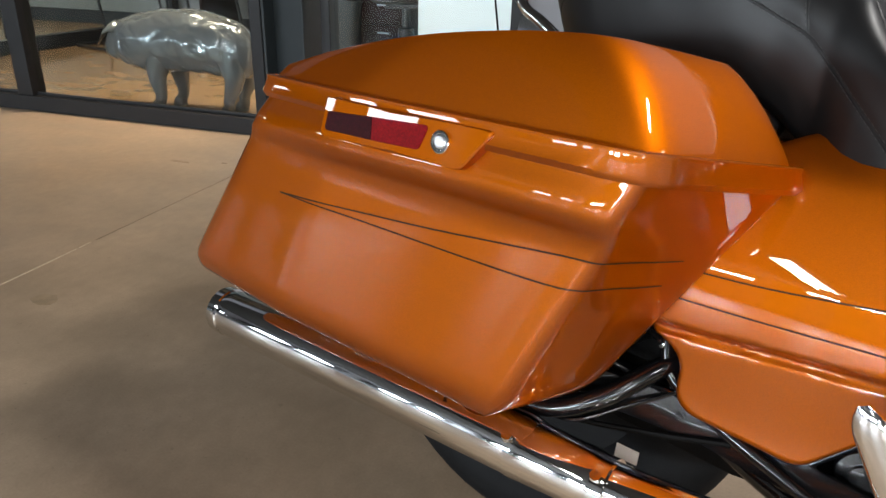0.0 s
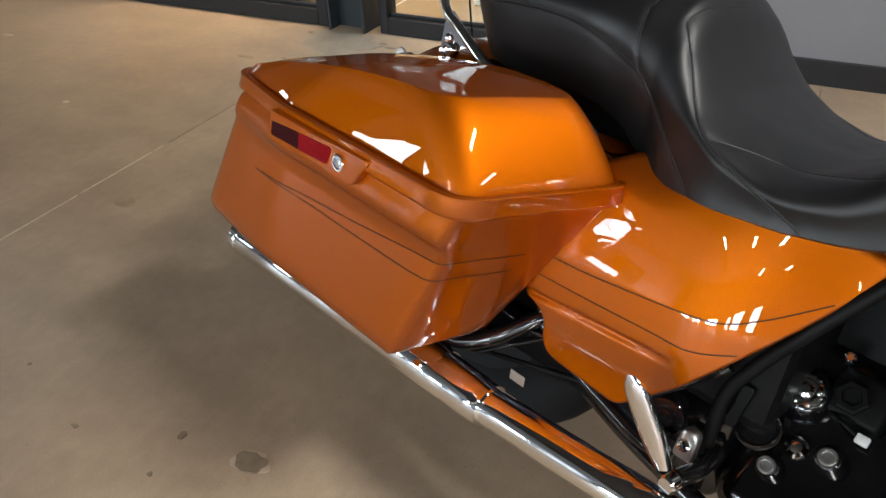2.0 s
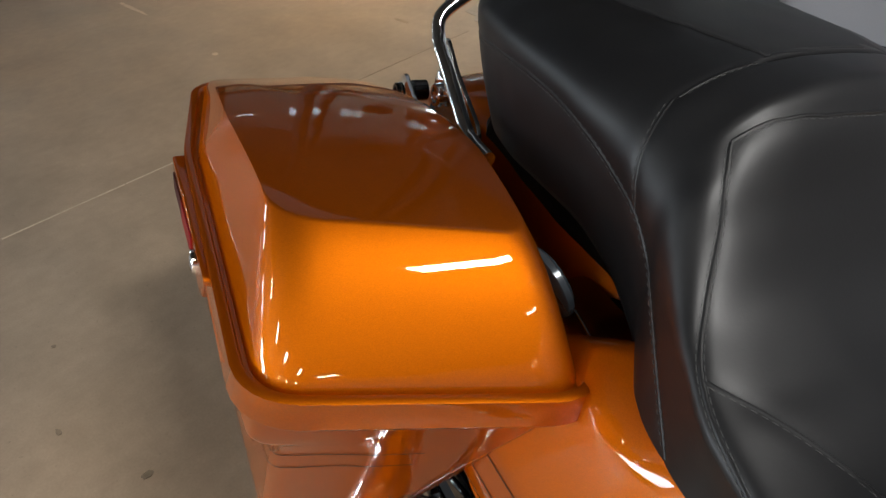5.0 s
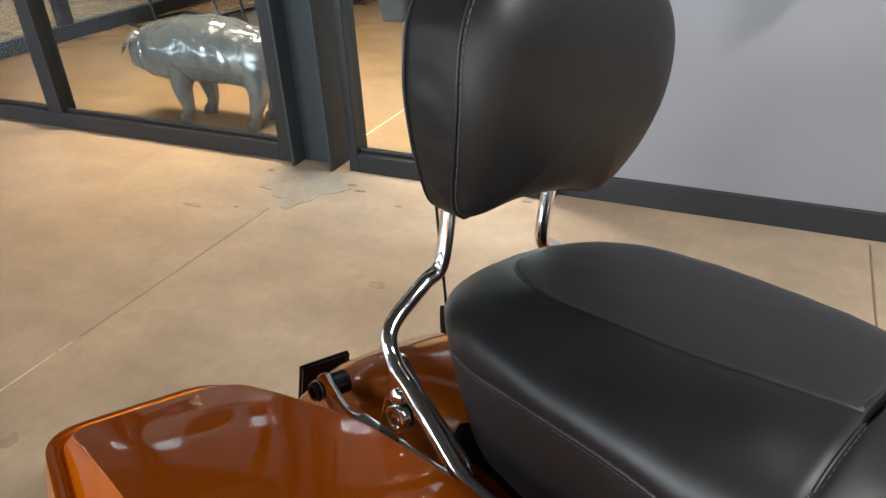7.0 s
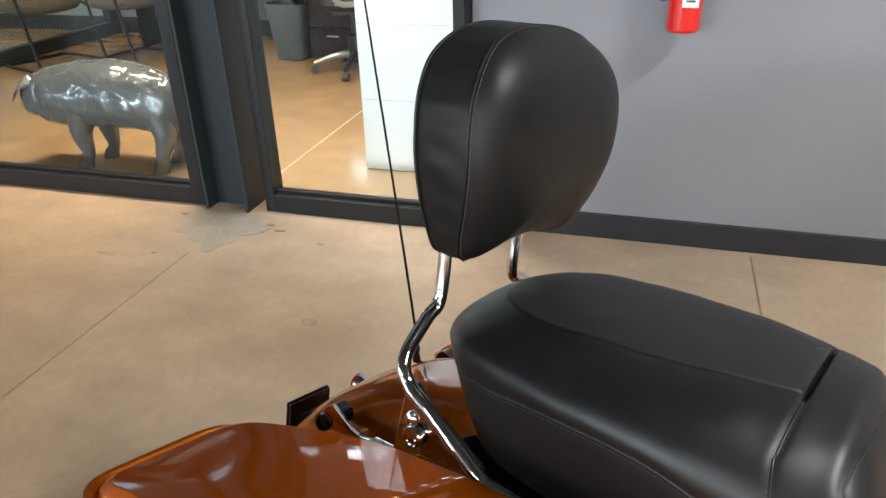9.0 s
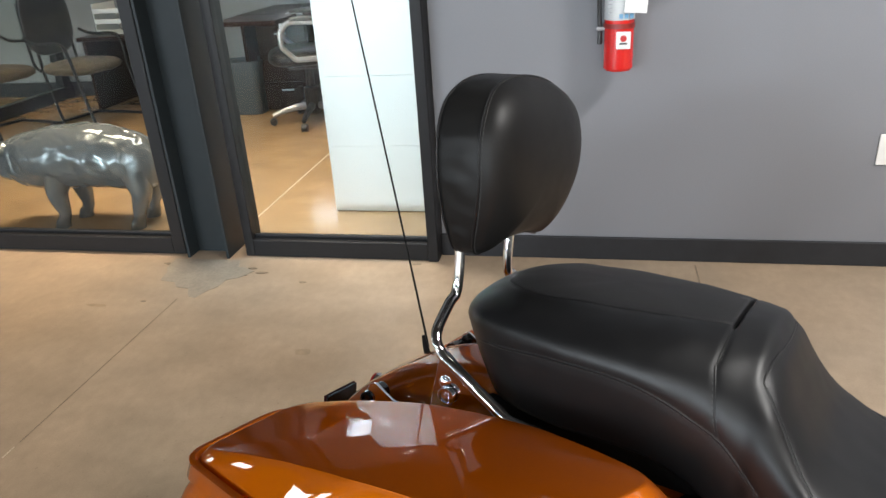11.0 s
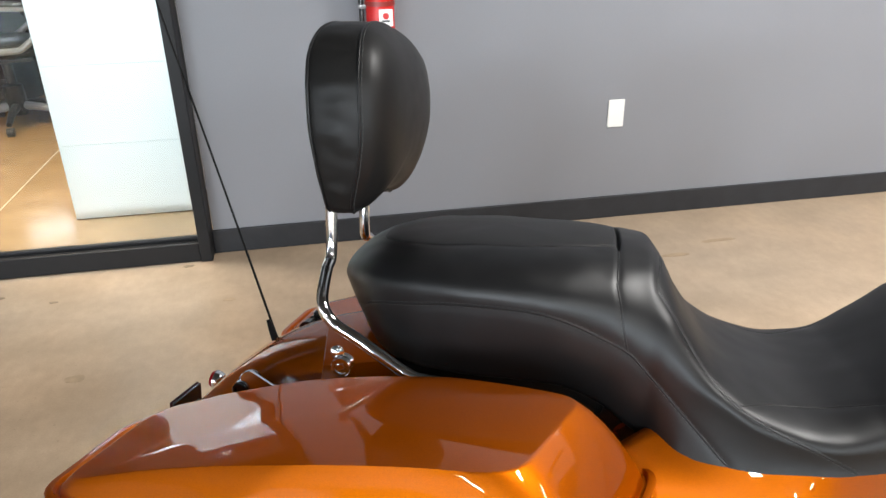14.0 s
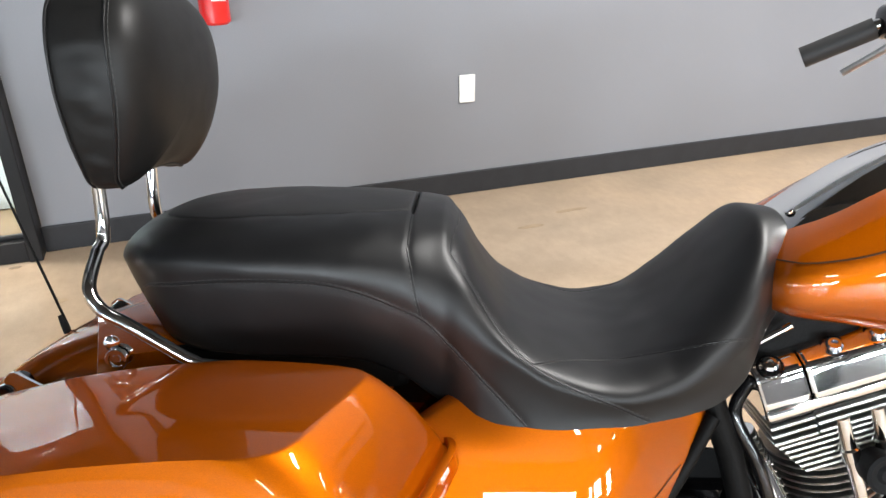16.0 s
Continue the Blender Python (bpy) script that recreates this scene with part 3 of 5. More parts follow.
# polished metal pig
def pig():
    spine = [(-0.418, 0.290, 0.026, 0.026), (-0.412, 0.292, 0.040, 0.040), (-0.400, 0.298, 0.050, 0.056), (-0.378, 0.308, 0.074, 0.084), (-0.345, 0.318, 0.094, 0.104), (-0.30, 0.324, 0.104, 0.118), (-0.24, 0.322, 0.118, 0.138),
             (-0.10, 0.332, 0.140, 0.156), (0.10, 0.340, 0.150, 0.160), (0.28, 0.326, 0.146, 0.156), (0.40, 0.305, 0.12, 0.142), (0.47, 0.285, 0.075, 0.10), (0.495, 0.275, 0.02, 0.02)]
    S = spline(spine, 14)
    P = []
    for i, (x, z, w, h) in enumerate(S):
        row = []
        for a in np.linspace(0, 2 * math.pi, 96, endpoint=False):
            where = (x, math.cos(a), math.sin(a))
            folds = sum(max(0, 1 - abs(noise.noise((x * k + o, where[1] * 1.3 + o, where[2] * 1.3)))/ 0.05) for k, o in ((5.0, 5.0), (8.0, 1.7)))
            lump = 1 + 0.055 * noise.noise((x * 7, where[1] * 1.6, where[2] * 1.6)) + 0.035 * noise.noise((x * 19, where[1] * 3.4, where[2] * 3.4)) - 0.05 * min(1.3, folds) * step(-0.42, -0.30, x)
            belly = 1.0 - 0.12 * max(0, -math.sin(a)) ** 3
            row.append((x, w * math.cos(a) * lump, z + h * math.sin(a) * lump * belly))
        P.append(row)
    bm = rings(P, True, True, True)
    for sx, sy in ((-0.055, -0.080), (-0.030, 0.080), (0.375, -0.080), (0.365, 0.080)):
        lean = 0.03 if sx > 0 else -0.01
        tube([(sx + 0.01, sy * 0.8, 0.27), (sx + lean, sy, 0.18), (sx - lean * 0.2, sy, 0.085), (sx - 0.010, sy, 0.045), (sx - 0.024, sy, 0.022), (sx - 0.030, sy, 0.0)], [0.074, 0.052, 0.031, 0.029, 0.037, 0.039], 18, 6, bm=bm)
    for sy in (-1, 1):
        rows = []
        for t, wide, thick in ((0.0, 0.022, 0.016), (0.2, 0.040, 0.018), (0.45, 0.046, 0.014), (0.7, 0.034, 0.010), (0.88, 0.018, 0.008), (1.0, 0.004, 0.004)):
            mid = Vector((-0.292 - 0.118 * t, 0.070 * sy + 0.020 * sy * math.sin(math.pi * t * 0.6), 0.395 + 0.020 * math.sin(math.pi * min(1, t * 1.5)) - 0.085 * t * t))
            rows.append([(mid.x + 0.35 * thick * math.sin(a), mid.y + wide * math.cos(a), mid.z + thick * math.sin(a) - 0.55 * wide * sy * math.cos(a)) for a in np.linspace(0, 2 * math.pi, 14, endpoint=False)])
        rings(rows, True, True, True, bm=bm)
    tube([(0.46, 0, 0.34), (0.50, 0.01, 0.32), (0.485, 0.02, 0.27), (0.46, 0.015, 0.24)], [0.012, 0.009, 0.007, 0.004], 8, 5, bm=bm)
    bm.transform(Matrix.Diagonal((0.98, 1, 1.04, 1)))
    ob = part("pig_statue", bm, PIG, angle=60)
    ob.matrix_world = pose(-2.365, 3.45, 0, 0, 0, 2)
    return tagged(ob, "life-size polished cast metal pig statue standing on concrete", "statue")


pig()


def cushion(a, b, c, centre):
    """A padded block with bulging faces."""
    P = []
    for v in np.linspace(-math.pi / 2, math.pi / 2, 13):
        cv, sv = abs(math.cos(v)) ** 0.55, math.copysign(abs(math.sin(v)) ** 0.8, v)
        P.append([(centre[0] + a * max(cv, 0.02) * math.copysign(abs(math.cos(u)) ** 0.6, math.cos(u)), centre[1] + b * max(cv, 0.02) * math.copysign(abs(math.sin(u)) ** 0.6, math.sin(u)), centre[2] + c * sv) for u in np.linspace(0, 2 * math.pi, 28, endpoint=False)])
    return rings(P, True, True, True)


# swivel chair
def office_chair(x, y, turn):
    c = holder("office_chair", pose(x, y, 0, 0, 0, turn), "black leather office chair with silver loop arms", "chair")
    for k in range(5):
        a = 2 * math.pi * k / 5 + 0.35
        d = np.array([math.cos(a), math.sin(a), 0])
        leg = part("leg", tube([d * 0.03 + (0, 0, 0.13), d * 0.17 + (0, 0, 0.115), d * 0.31 + (0, 0, 0.075)], [0.03, 0.024, 0.016], 10, 5), SILVER if k % 2 else PLASTIC, c)
        part("castor", turned([(-0.022, 0.018), (-0.02, 0.027), (0.02, 0.027), (0.022, 0.018)], d * 0.31 + (0, 0, 0.03), (-d[1], d[0], 0), 16), PLASTIC, leg)
    part("gas_post", turned([(0.07, 0.05), (0.10, 0.062), (0.26, 0.058), (0.27, 0.03), (0.42, 0.03)], (0, 0, 0), (0, 0, 1)), PLASTIC, c)
    part("seat_plate", box((0.24, 0.30, 0.04), (0, 0, 0.43), 0.012), PLASTIC, c)
    part("seat", cushion(0.27, 0.26, 0.065, (0, 0.02, 0.50)), LEATHER, c, "thick black leather seat cushion")
    back = part("backrest", cushion(0.26, 0.07, 0.30, (0, -0.25, 0.90)), LEATHER, c, "ribbed black leather backrest")
    for k in range(4):
        part("rib", tube([(-0.22, -0.20, 0.70 + 0.10 * k), (0, -0.175, 0.70 + 0.10 * k), (0.22, -0.20, 0.70 + 0.10 * k)], 0.034, 12, 5), LEATHER, back)
    for s in (-1, 1):
        loop = rpoly([(-0.20, 0.74, 0.06), (0.10, 0.76, 0.07), (0.165, 0.70, 0.05), (0.165, 0.60, 0.05), (0.08, 0.505, 0.05), (-0.08, 0.505, 0.05), (-0.21, 0.60, 0.05)], 4, 2)
        part("arm_loop", tube([(0.29 * s, y, z) for y, z in loop], 0.019, 10, closed=True, raw=True), SILVER, c, "silver plastic arm loop")
        part("arm_pad", tube([(0.29 * s, -0.15, 0.762), (0.29 * s, 0.0, 0.775), (0.29 * s, 0.09, 0.77)], [0.018, 0.022, 0.018], 10, 4), PLASTIC, c)
    return c


office_chair(-1.86, 5.49, 112)

# waste bin
b_ = holder("waste_bin", pose(-2.52, 5.80, 0.003), "grey plastic waste bin with a liner beside a desk", "bin")
part("tub", rings([[(math.copysign(abs(math.cos(a)) ** 0.5, math.cos(a)) * r, math.copysign(abs(math.sin(a)) ** 0.5, math.sin(a)) * r * 0.8, z) for a in np.linspace(0, 2 * math.pi, 32, endpoint=False)] for r, z in ((0.12, 0.0), (0.125, 0.01), (0.165, 0.40), (0.172, 0.40), (0.172, 0.42), (0.16, 0.42), (0.12, 0.02))], True, True, True), BIN, b_)

# desk, monitor and clutter
d_ = holder("desk", pose(-1.55, 6.12, 0.003), "dark cherry L-shaped office desk with papers", "desk")
part("desk_top", box((1.9, 0.75, 0.035), (0, 0, 0.742), 0.006), WOOD, d_)
part("desk_return", box((0.5, 0.42, 0.033), (-0.70, -0.58, 0.741), 0.006), WOOD, d_)
part("modesty_panel", box((1.84, 0.02, 0.70), (0, 0.20, 0.37), 0.002), WOOD, d_)
for sx in (-0.93, 0.93):
    part("end_panel", box((0.03, 0.68, 0.72), (sx, 0, 0.361), 0.003), WOOD, d_)
ped = part("pedestal", box((0.42, 0.55, 0.68), (-0.62, -0.05, 0.36), 0.004), WOOD, d_, "dark drawer pedestal")
for k in range(3):
    front = part("drawer", box((0.40, 0.018, 0.20), (-0.62, -0.335, 0.14 + 0.215 * k), 0.003), WOOD, ped)
    part("drawer_pull", box((0.10, 0.014, 0.012), (-0.62, -0.352, 0.18 + 0.215 * k), 0.004), SILVER, ped)
m_ = holder("computer_monitor", pose(-2.02, 6.22, 0.763, 0, 0, 12), "computer monitor with a bright white screen on a desk", "monitor")
part("base", box((0.24, 0.18, 0.015), (0, 0, 0.008), 0.006), PLASTIC, m_)
part("stand", box((0.05, 0.03, 0.16), (0, 0.03, 0.09), 0.006), PLASTIC, m_)
part("case", box((0.56, 0.04, 0.36), (0, 0, 0.31), 0.008), PLASTIC, m_)
part("screen", box((0.53, 0.004, 0.32), (0, -0.022, 0.312)), SCREEN, m_, "glowing white screen")
k_ = holder("keyboard", pose(-1.75, 5.98, 0.763, 0, 0, 5), "black computer keyboard on a desk", "keyboard")
part("key_bed", box((0.44, 0.14, 0.018), (0, 0, 0.01), 0.005), PLASTIC, k_)
tagged(part("desk_phone", box((0.2, 0.2, 0.06), (-1.45, 6.1, 0.793), 0.02), PLASTIC), "black desk telephone beside papers", "telephone")
for k in range(3):
    tagged(part("paper_stack", box((0.22, 0.30, 0.012 + 0.01 * k), (-1.35 + 0.33 * k, 6.28, 0.7695 + 0.005 * k), 0.002), PAPER), "stack of white papers on a desk", "papers", "papers on the desk")

# side table with letter trays and two cantilever chairs
s_ = holder("side_table", pose(-3.62, 6.22, 0.003), "dark cherry side table by the office wall", "table")
part("table_top", box((0.9, 0.6, 0.035), (0, 0, 0.60), 0.006), WOOD, s_)
for sx in (-0.4, 0.4):
    part("end_panel", box((0.03, 0.55, 0.58), (sx, 0, 0.29), 0.003), WOOD, s_)
tr = holder("letter_trays", pose(-3.78, 6.18, 0.622, 0, 0, -8), "stacked light grey letter trays with papers", "trays")
for k in range(3):
    z = 0.085 * k
    part("tray", merge(box((0.33, 0.26, 0.012), (0, 0, z + 0.008), 0.003), merge(box((0.012, 0.26, 0.07), (-0.16, 0, z + 0.045), 0.002), merge(box((0.012, 0.26, 0.07), (0.16, 0, z + 0.045), 0.002), box((0.33, 0.012, 0.03), (0, -0.125, z + 0.025), 0.002)))), LABEL_WHITE, tr)


def guest_chair(x, y, turn):
    c = holder("cantilever_chair", pose(x, y, 0, 0, 0, turn), "brown fabric chair on a bent bronze tube frame", "chair", "visitor chairs")
    for s in (-1, 1):
        part("side_tube", tube([(0.25 * s, 0.24, 0.016), (0.27 * s, -0.05, 0.016), (0.27 * s, -0.27, 0.02), (0.27 * s, -0.26, 0.10), (0.27 * s, -0.20, 0.40), (0.28 * s, -0.17, 0.60), (0.28 * s, -0.10, 0.66), (0.28 * s, 0.12, 0.66), (0.27 * s, 0.24, 0.70)], 0.0125, 8, 5), FRAME, c)
    part("floor_tube", tube([(-0.25, 0.24, 0.015), (0, 0.25, 0.015), (0.25, 0.24, 0.015)], 0.0125, 8, 4), FRAME, c)
    part("seat", cushion(0.25, 0.25, 0.055, (0, 0, 0.45)), FABRIC, c)
    part("backrest", cushion(0.235, 0.035, 0.26, (0, 0.27, 0.80)), PLASTIC, c, "dark mesh backrest")
    for s in (-1, 1):
        part("back_post", tube([(0.21 * s, 0.22, 0.44), (0.21 * s, 0.28, 0.52), (0.21 * s, 0.29, 0.95)], 0.0115, 8, 4), FRAME, c)


guest_chair(-3.80, 5.58, 80)
guest_chair(-4.36, 5.28, 74)

# fire extinguisher on the grey wall
ex = holder("fire_extinguisher", pose(0.279, 3.08, 0.782), "red fire extinguisher hung on a grey wall", "extinguisher")
part("cylinder", turned([(0, 0.028), (0.004, 0.045), (0.012, 0.0515), (0.165, 0.0515), (0.40, 0.0515), (0.425, 0.046), (0.445, 0.03), (0.455, 0.018)], (0, 0, 0), (0, 0, 1), 40), RED, ex)
part("wrap_label", turned([(0.178, 0.0512), (0.178, 0.0522), (0.385, 0.0522), (0.385, 0.0512)], (0, 0, 0), (0, 0, 1), 40), material("silver_label", (0.55, 0.57, 0.58), 0.4, vary=0.05, scale=20), ex, "pale grey instruction label")
part("band", turned([(0.150, 0.051), (0.150, 0.0535), (0.166, 0.0535), (0.166, 0.051)], (0, 0, 0), (0, 0, 1), 40), material("dark_strap", (0.25, 0.02, 0.015), 0.4, vary=0.1), ex, "dark strap")
lab = part("sticker", box((0.048, 0.002, 0.058), (0.014, -0.0525, 0.112)), LABEL_WHITE, ex, "white square sticker")
part("sticker_mark", turned([(0, 0.011), (0.0012, 0.011)], (0.014, -0.0535, 0.118), (0, -1, 0), 20), material("mark_red", (0.5, 0.02, 0.02), 0.5, vary=0.02), lab)
part("sticker_mark", box((0.026, 0.001, 0.006), (0.014, -0.0537, 0.101)), PLASTIC, lab)
for k in range(7):
    part("text_bar", box((0.026, 0.001, 0.004), (-0.028 + 0.002 * (k % 2), -0.0443, 0.205 + 0.013 * k), m=None), GREY_INK, ex)
for k in range(3):
    part("pictogram", box((0.013, 0.001, 0.015), (0.004 + 0.017 * k, -0.0535 + 0.003 * k, 0.192)), BLUE_INK, ex)
part("hose", tube([(-0.03, -0.02, 0.43), (-0.065, -0.02, 0.40), (-0.07, -0.01, 0.30), (-0.068, -0.005, 0.20), (-0.066, -0.005, 0.15)], 0.0085, 10, 6), PLASTIC, ex)
part("hose_clip", box((0.028, 0.02, 0.014), (-0.063, -0.005, 0.148), 0.003), SILVER, ex)
part("nozzle", turned([(0, 0.006), (0.0, 0.009), (0.045, 0.0075), (0.05, 0.006)], (-0.066, -0.005, 0.095), (0, 0, 1), 14), PLASTIC, ex)
part("tag", box((0.075, 0.002, 0.13), (0.035, -0.058, 0.27), 0.0008, Matrix.Rotation(radians(4), 4, "Y")), PAPER, ex, "white inspection tag")
part("tag", box((0.07, 0.002, 0.12), (0.05, -0.055, 0.268), 0.0008), PAPER, ex, "white inspection tag")
part("valve", box((0.03, 0.03, 0.05), (0, 0, 0.475), 0.006), SILVER, ex)
part("lever", box((0.02, 0.12, 0.008), (0, -0.05, 0.505), 0.003), SILVER, ex)
part("bracket", box((0.04, 0.03, 0.30), (0, 0.072, 0.25), 0.003), PLASTIC, ex)

pl = tagged(part("cover_plate", box((0.070, 0.006, 0.1145), (1.240, WALL - 0.003, 0.4618), 0.0025), LABEL_WHITE), "blank white electrical cover plate on a grey wall", "cover plate")
for z in (0.03, -0.03):
    part("screw", turned([(0, 0.003), (0.001, 0.003)], (1.240, WALL - 0.006, 0.4618 + z), (0, -1, 0), 10), LABEL_WHITE, pl)


# ---------------------------------------------------------------- the motorcycle
BIKE = pose(-0.0145, 1.199, 0, 0, 0, -21.6) @ pose(0, 0, 0, -11.7, 0, 0) @ Matrix.Scale(1.022, 4)
bike = holder("motorcycle", BIKE, "orange touring motorcycle with hard saddlebags leaning on its stand", "motorcycle")


# hard saddlebags
RIM = [(-0.226, -0.366, 0.040), (-0.03, -0.400, 0.30), (0.342, -0.410, 0.050), (0.412, -0.158, 0.035), (0.20, -0.148, 0.2), (0.0, -0.148, 0.3), (-0.224, -0.174, 0.06)]
TOP = [(-0.200, -0.350, 0.02), (0.05, -0.367, 0.30), (0.262, -0.369, 0.045), (0.318, -0.195, 0.02), (0.17, -0.168, 0.2), (0.0, -0.162, 0.3), (-0.195, -0.188, 0.04)]
FOOT = [(-0.412, -0.358, 0.05), (-0.15, -0.380, 0.30), (0.215, -0.378, 0.022), (0.245, -0.20, 0.04), (0.10, -0.185, 0.2), (-0.1, -0.20, 0.3), (-0.36, -0.225, 0.06)]


def lid_height(x):
    return pchip(x, (-0.3, -0.2, -0.1, 0.0, 0.1, 0.2, 0.27, 0.34), (0.605, 0.624, 0.652, 0.674, 0.690, 0.699, 0.701, 0.697))


def towards(outline, amount):
    """An outline moved inwards by an amount."""
    n = len(outline)
    T = np.roll(outline, -1, 0) - np.roll(outline, 1, 0)
    N = np.stack([-T[:, 1], T[:, 0]], 1)
    N /= np.linalg.norm(N, axis=1)[:, None]
    if ((outline.mean(0) - outline) * N).sum() < 0:
        N = -N
    return outline + N * amount


def saddlebag(side):
    flip = np.array([1, 1, 1.0]) if side < 0 else np.array([1, -1.0, 1])
    rim, top, foot = rpoly(RIM, 6, 8), rpoly(TOP, 6, 8), rpoly(FOOT, 6, 8)

    def level(o, z):
        return np.column_stack([o, np.full(len(o), z) if np.isscalar(z) else z]) * flip

    # shell
    shell_top = towards(rpoly([c if i != 2 else (*c[:2], 0.020) for i, c in enumerate(RIM)], 6, 8), 0.007)
    rows = []
    for z in (0.590, 0.582, 0.572, 0.562, 0.552, 0.542, 0.532, 0.522, 0.50, 0.47, 0.44, 0.41, 0.38, 0.355, 0.338, 0.326, 0.316, 0.308, 0.302, 0.299, 0.298):
        f = (0.590 - z) / 0.29
        o = shell_top * (1 - f) + foot * f
        down = np.clip((0.345 - z) / 0.047, 0, 1)
        o = towards(o, 0.042 * (1 - math.sqrt(max(0, 1 - down ** 2))))
        side_face = step(-0.30, -0.34, o[:, 1]) * step(-0.25, 0.04, o[:, 0]) * step(0.37, 0.29, o[:, 0])
        o[:, 1] += 0.015 * side_face * step(0.546, 0.522, z) * np.clip((z - 0.30) / 0.22, 0, 1) ** 0.8
        o[:, 1] -= 0.0065 * step(-0.30, -0.34, o[:, 1]) * step(0.36, 0.27, o[:, 0]) * step(0.588, 0.556, z) * step(0.524, 0.544, z)
        rows.append(level(o, z))
    c = rows[-1].mean(0)
    rows += [rows[-1] * 0.5 + c * 0.5]
    shell = part("saddlebag", rings(rows, True, True, True), ORANGE, bike, "orange hard saddlebag with a curved lid", 50)
    tree = surface(shell)
    # lid
    ctrl = [level(rim, 0.584), level(towards(rim, -0.0045), 0.590), level(towards(rim, -0.0005), 0.607), level(towards(rim, -0.0015), 0.6105), level(towards(rim, 0.001), 0.612), level(towards(rim, 0.0065), 0.612), level(towards(rim, 0.0075), 0.6105), level(towards(rim, 0.0085), 0.607), level(towards(rim, 0.0115), 0.607), level(towards(rim, 0.0125), 0.610)]
    base = towards(rim, 0.013)
    zt = lid_height(top[:, 0])
    bulge = step(0.16, 0.32, base[:, 0])
    for v, flat, full in ((0.06, 0.065, 0.088), (0.2, 0.215, 0.272), (0.4, 0.428, 0.512), (0.6, 0.635, 0.715), (0.8, 0.832, 0.880), (0.92, 0.935, 0.956), (0.97, 0.976, 0.985), (1.0, 1.0, 1.0)):
        ctrl.append(level(base * (1 - v) + top * v, 0.612 + (zt - 0.612) * (flat * (1 - bulge) + full * bulge)))
    mid = np.array([0.08, -0.262])
    for s in (0.985, 0.96, 0.9, 0.8, 0.65, 0.45, 0.25, 0.08):
        o = mid + (top - mid) * s
        ctrl.append(level(o, lid_height(o[:, 0]) + 0.007 * (1 - s * s)))
    lid = part("lid", rings(ctrl, True, False, True), ORANGE, shell, "glossy orange saddlebag lid", 50)
    if side > 0:
        shell.location = (0.02, 0, -0.03)
        return
    # latch, reflector and lock
    trim = rpoly([(-0.041, 0.603, 0.003), (-0.047, 0.559, 0.006), (0.158, 0.560, 0.014), (0.192, 0.603, 0.005)], 5, 6)
    latch = part("latch", slab(trim, -0.386, -0.412, "y", 0.0035), ORANGE, shell, "orange latch cover", 40)
    lens = rpoly([(-0.034, 0.588, 0.003), (-0.037, 0.567, 0.004), (0.036, 0.568, 0.001), (0.034, 0.592, 0.001)], 4, 3)
    part("reflector", slab(lens, -0.409, -0.4132, "y", 0.001), DARK_LENS, latch, "dark red reflector lens")
    lens = rpoly([(0.0345, 0.592, 0.001), (0.0365, 0.568, 0.001), (0.103, 0.570, 0.006), (0.113, 0.596, 0.004)], 4, 3)
    part("reflector", slab(lens, -0.409, -0.4134, "y", 0.001), RED_LENS, latch, "bright red reflector lens")
    lock = part("lock", turned([(0, 0.0115), (0.004, 0.0115), (0.0048, 0.0105), (0.0048, 0.0085), (0.003, 0.008), (0.003, 0.001)], (0.131, -0.4115, 0.583), (0, -1, 0), 24), CHROME, latch, "chrome lock ring")
    part("key_barrel", turned([(0, 0.0065), (0.004, 0.0065), (0.0045, 0.005)], (0.131, -0.4125, 0.583), (0, -1, 0), 16), STEEL, latch)
    # pinstripes
    for pts in ([(-0.148, 0.470), (-0.02, 0.478), (0.10, 0.487), (0.20, 0.497), (0.27, 0.504), (0.31, 0.506), (0.335, 0.506)], [(-0.148, 0.470), (0.0, 0.470), (0.12, 0.470), (0.22, 0.471), (0.265, 0.473), (0.29, 0.476), (0.32, 0.476)]):
        part("pinstripe", stripe(tree, [(x, -0.40, z) for x, z in pts], (0, 1, 0), 0.0018, 0.0006, 14), STRIPE, shell, "thin dark pinstripe")


saddlebag(-1)
saddlebag(1)


# two-up seat
SX = (0.0, 0.005, 0.016, 0.036, 0.070, 0.125, 0.20, 0.28, 0.34, 0.385, 0.405, 0.43, 0.465, 0.51, 0.575, 0.63, 0.68, 0.72, 0.755, 0.785, 0.806)
ZT = (0.776, 0.795, 0.808, 0.822, 0.834, 0.842, 0.846, 0.847, 0.845, 0.841, 0.821, 0.776, 0.730, 0.704, 0.689, 0.706, 0.753, 0.801, 0.836, 0.834, 0.804)
WS = (0.020, 0.048, 0.079, 0.108, 0.135, 0.154, 0.162, 0.160, 0.153, 0.152, 0.157, 0.164, 0.173, 0.180, 0.180, 0.170, 0.156, 0.138, 0.100, 0.072, 0.040)
ZS = (0.766, 0.777, 0.783, 0.788, 0.792, 0.794, 0.793, 0.785, 0.770, 0.742, 0.728, 0.712, 0.695, 0.672, 0.658, 0.662, 0.685, 0.712, 0.742, 0.758, 0.765)
ZB = (0.735, 0.725, 0.715, 0.700, 0.692, 0.690, 0.690, 0.688, 0.665, 0.635, 0.630, 0.626, 0.624, 0.624, 0.629, 0.633, 0.641, 0.664, 0.712, 0.742, 0.758)


UP, DIAGONAL = (0, 0, -1), (0, 0.85, -0.53)
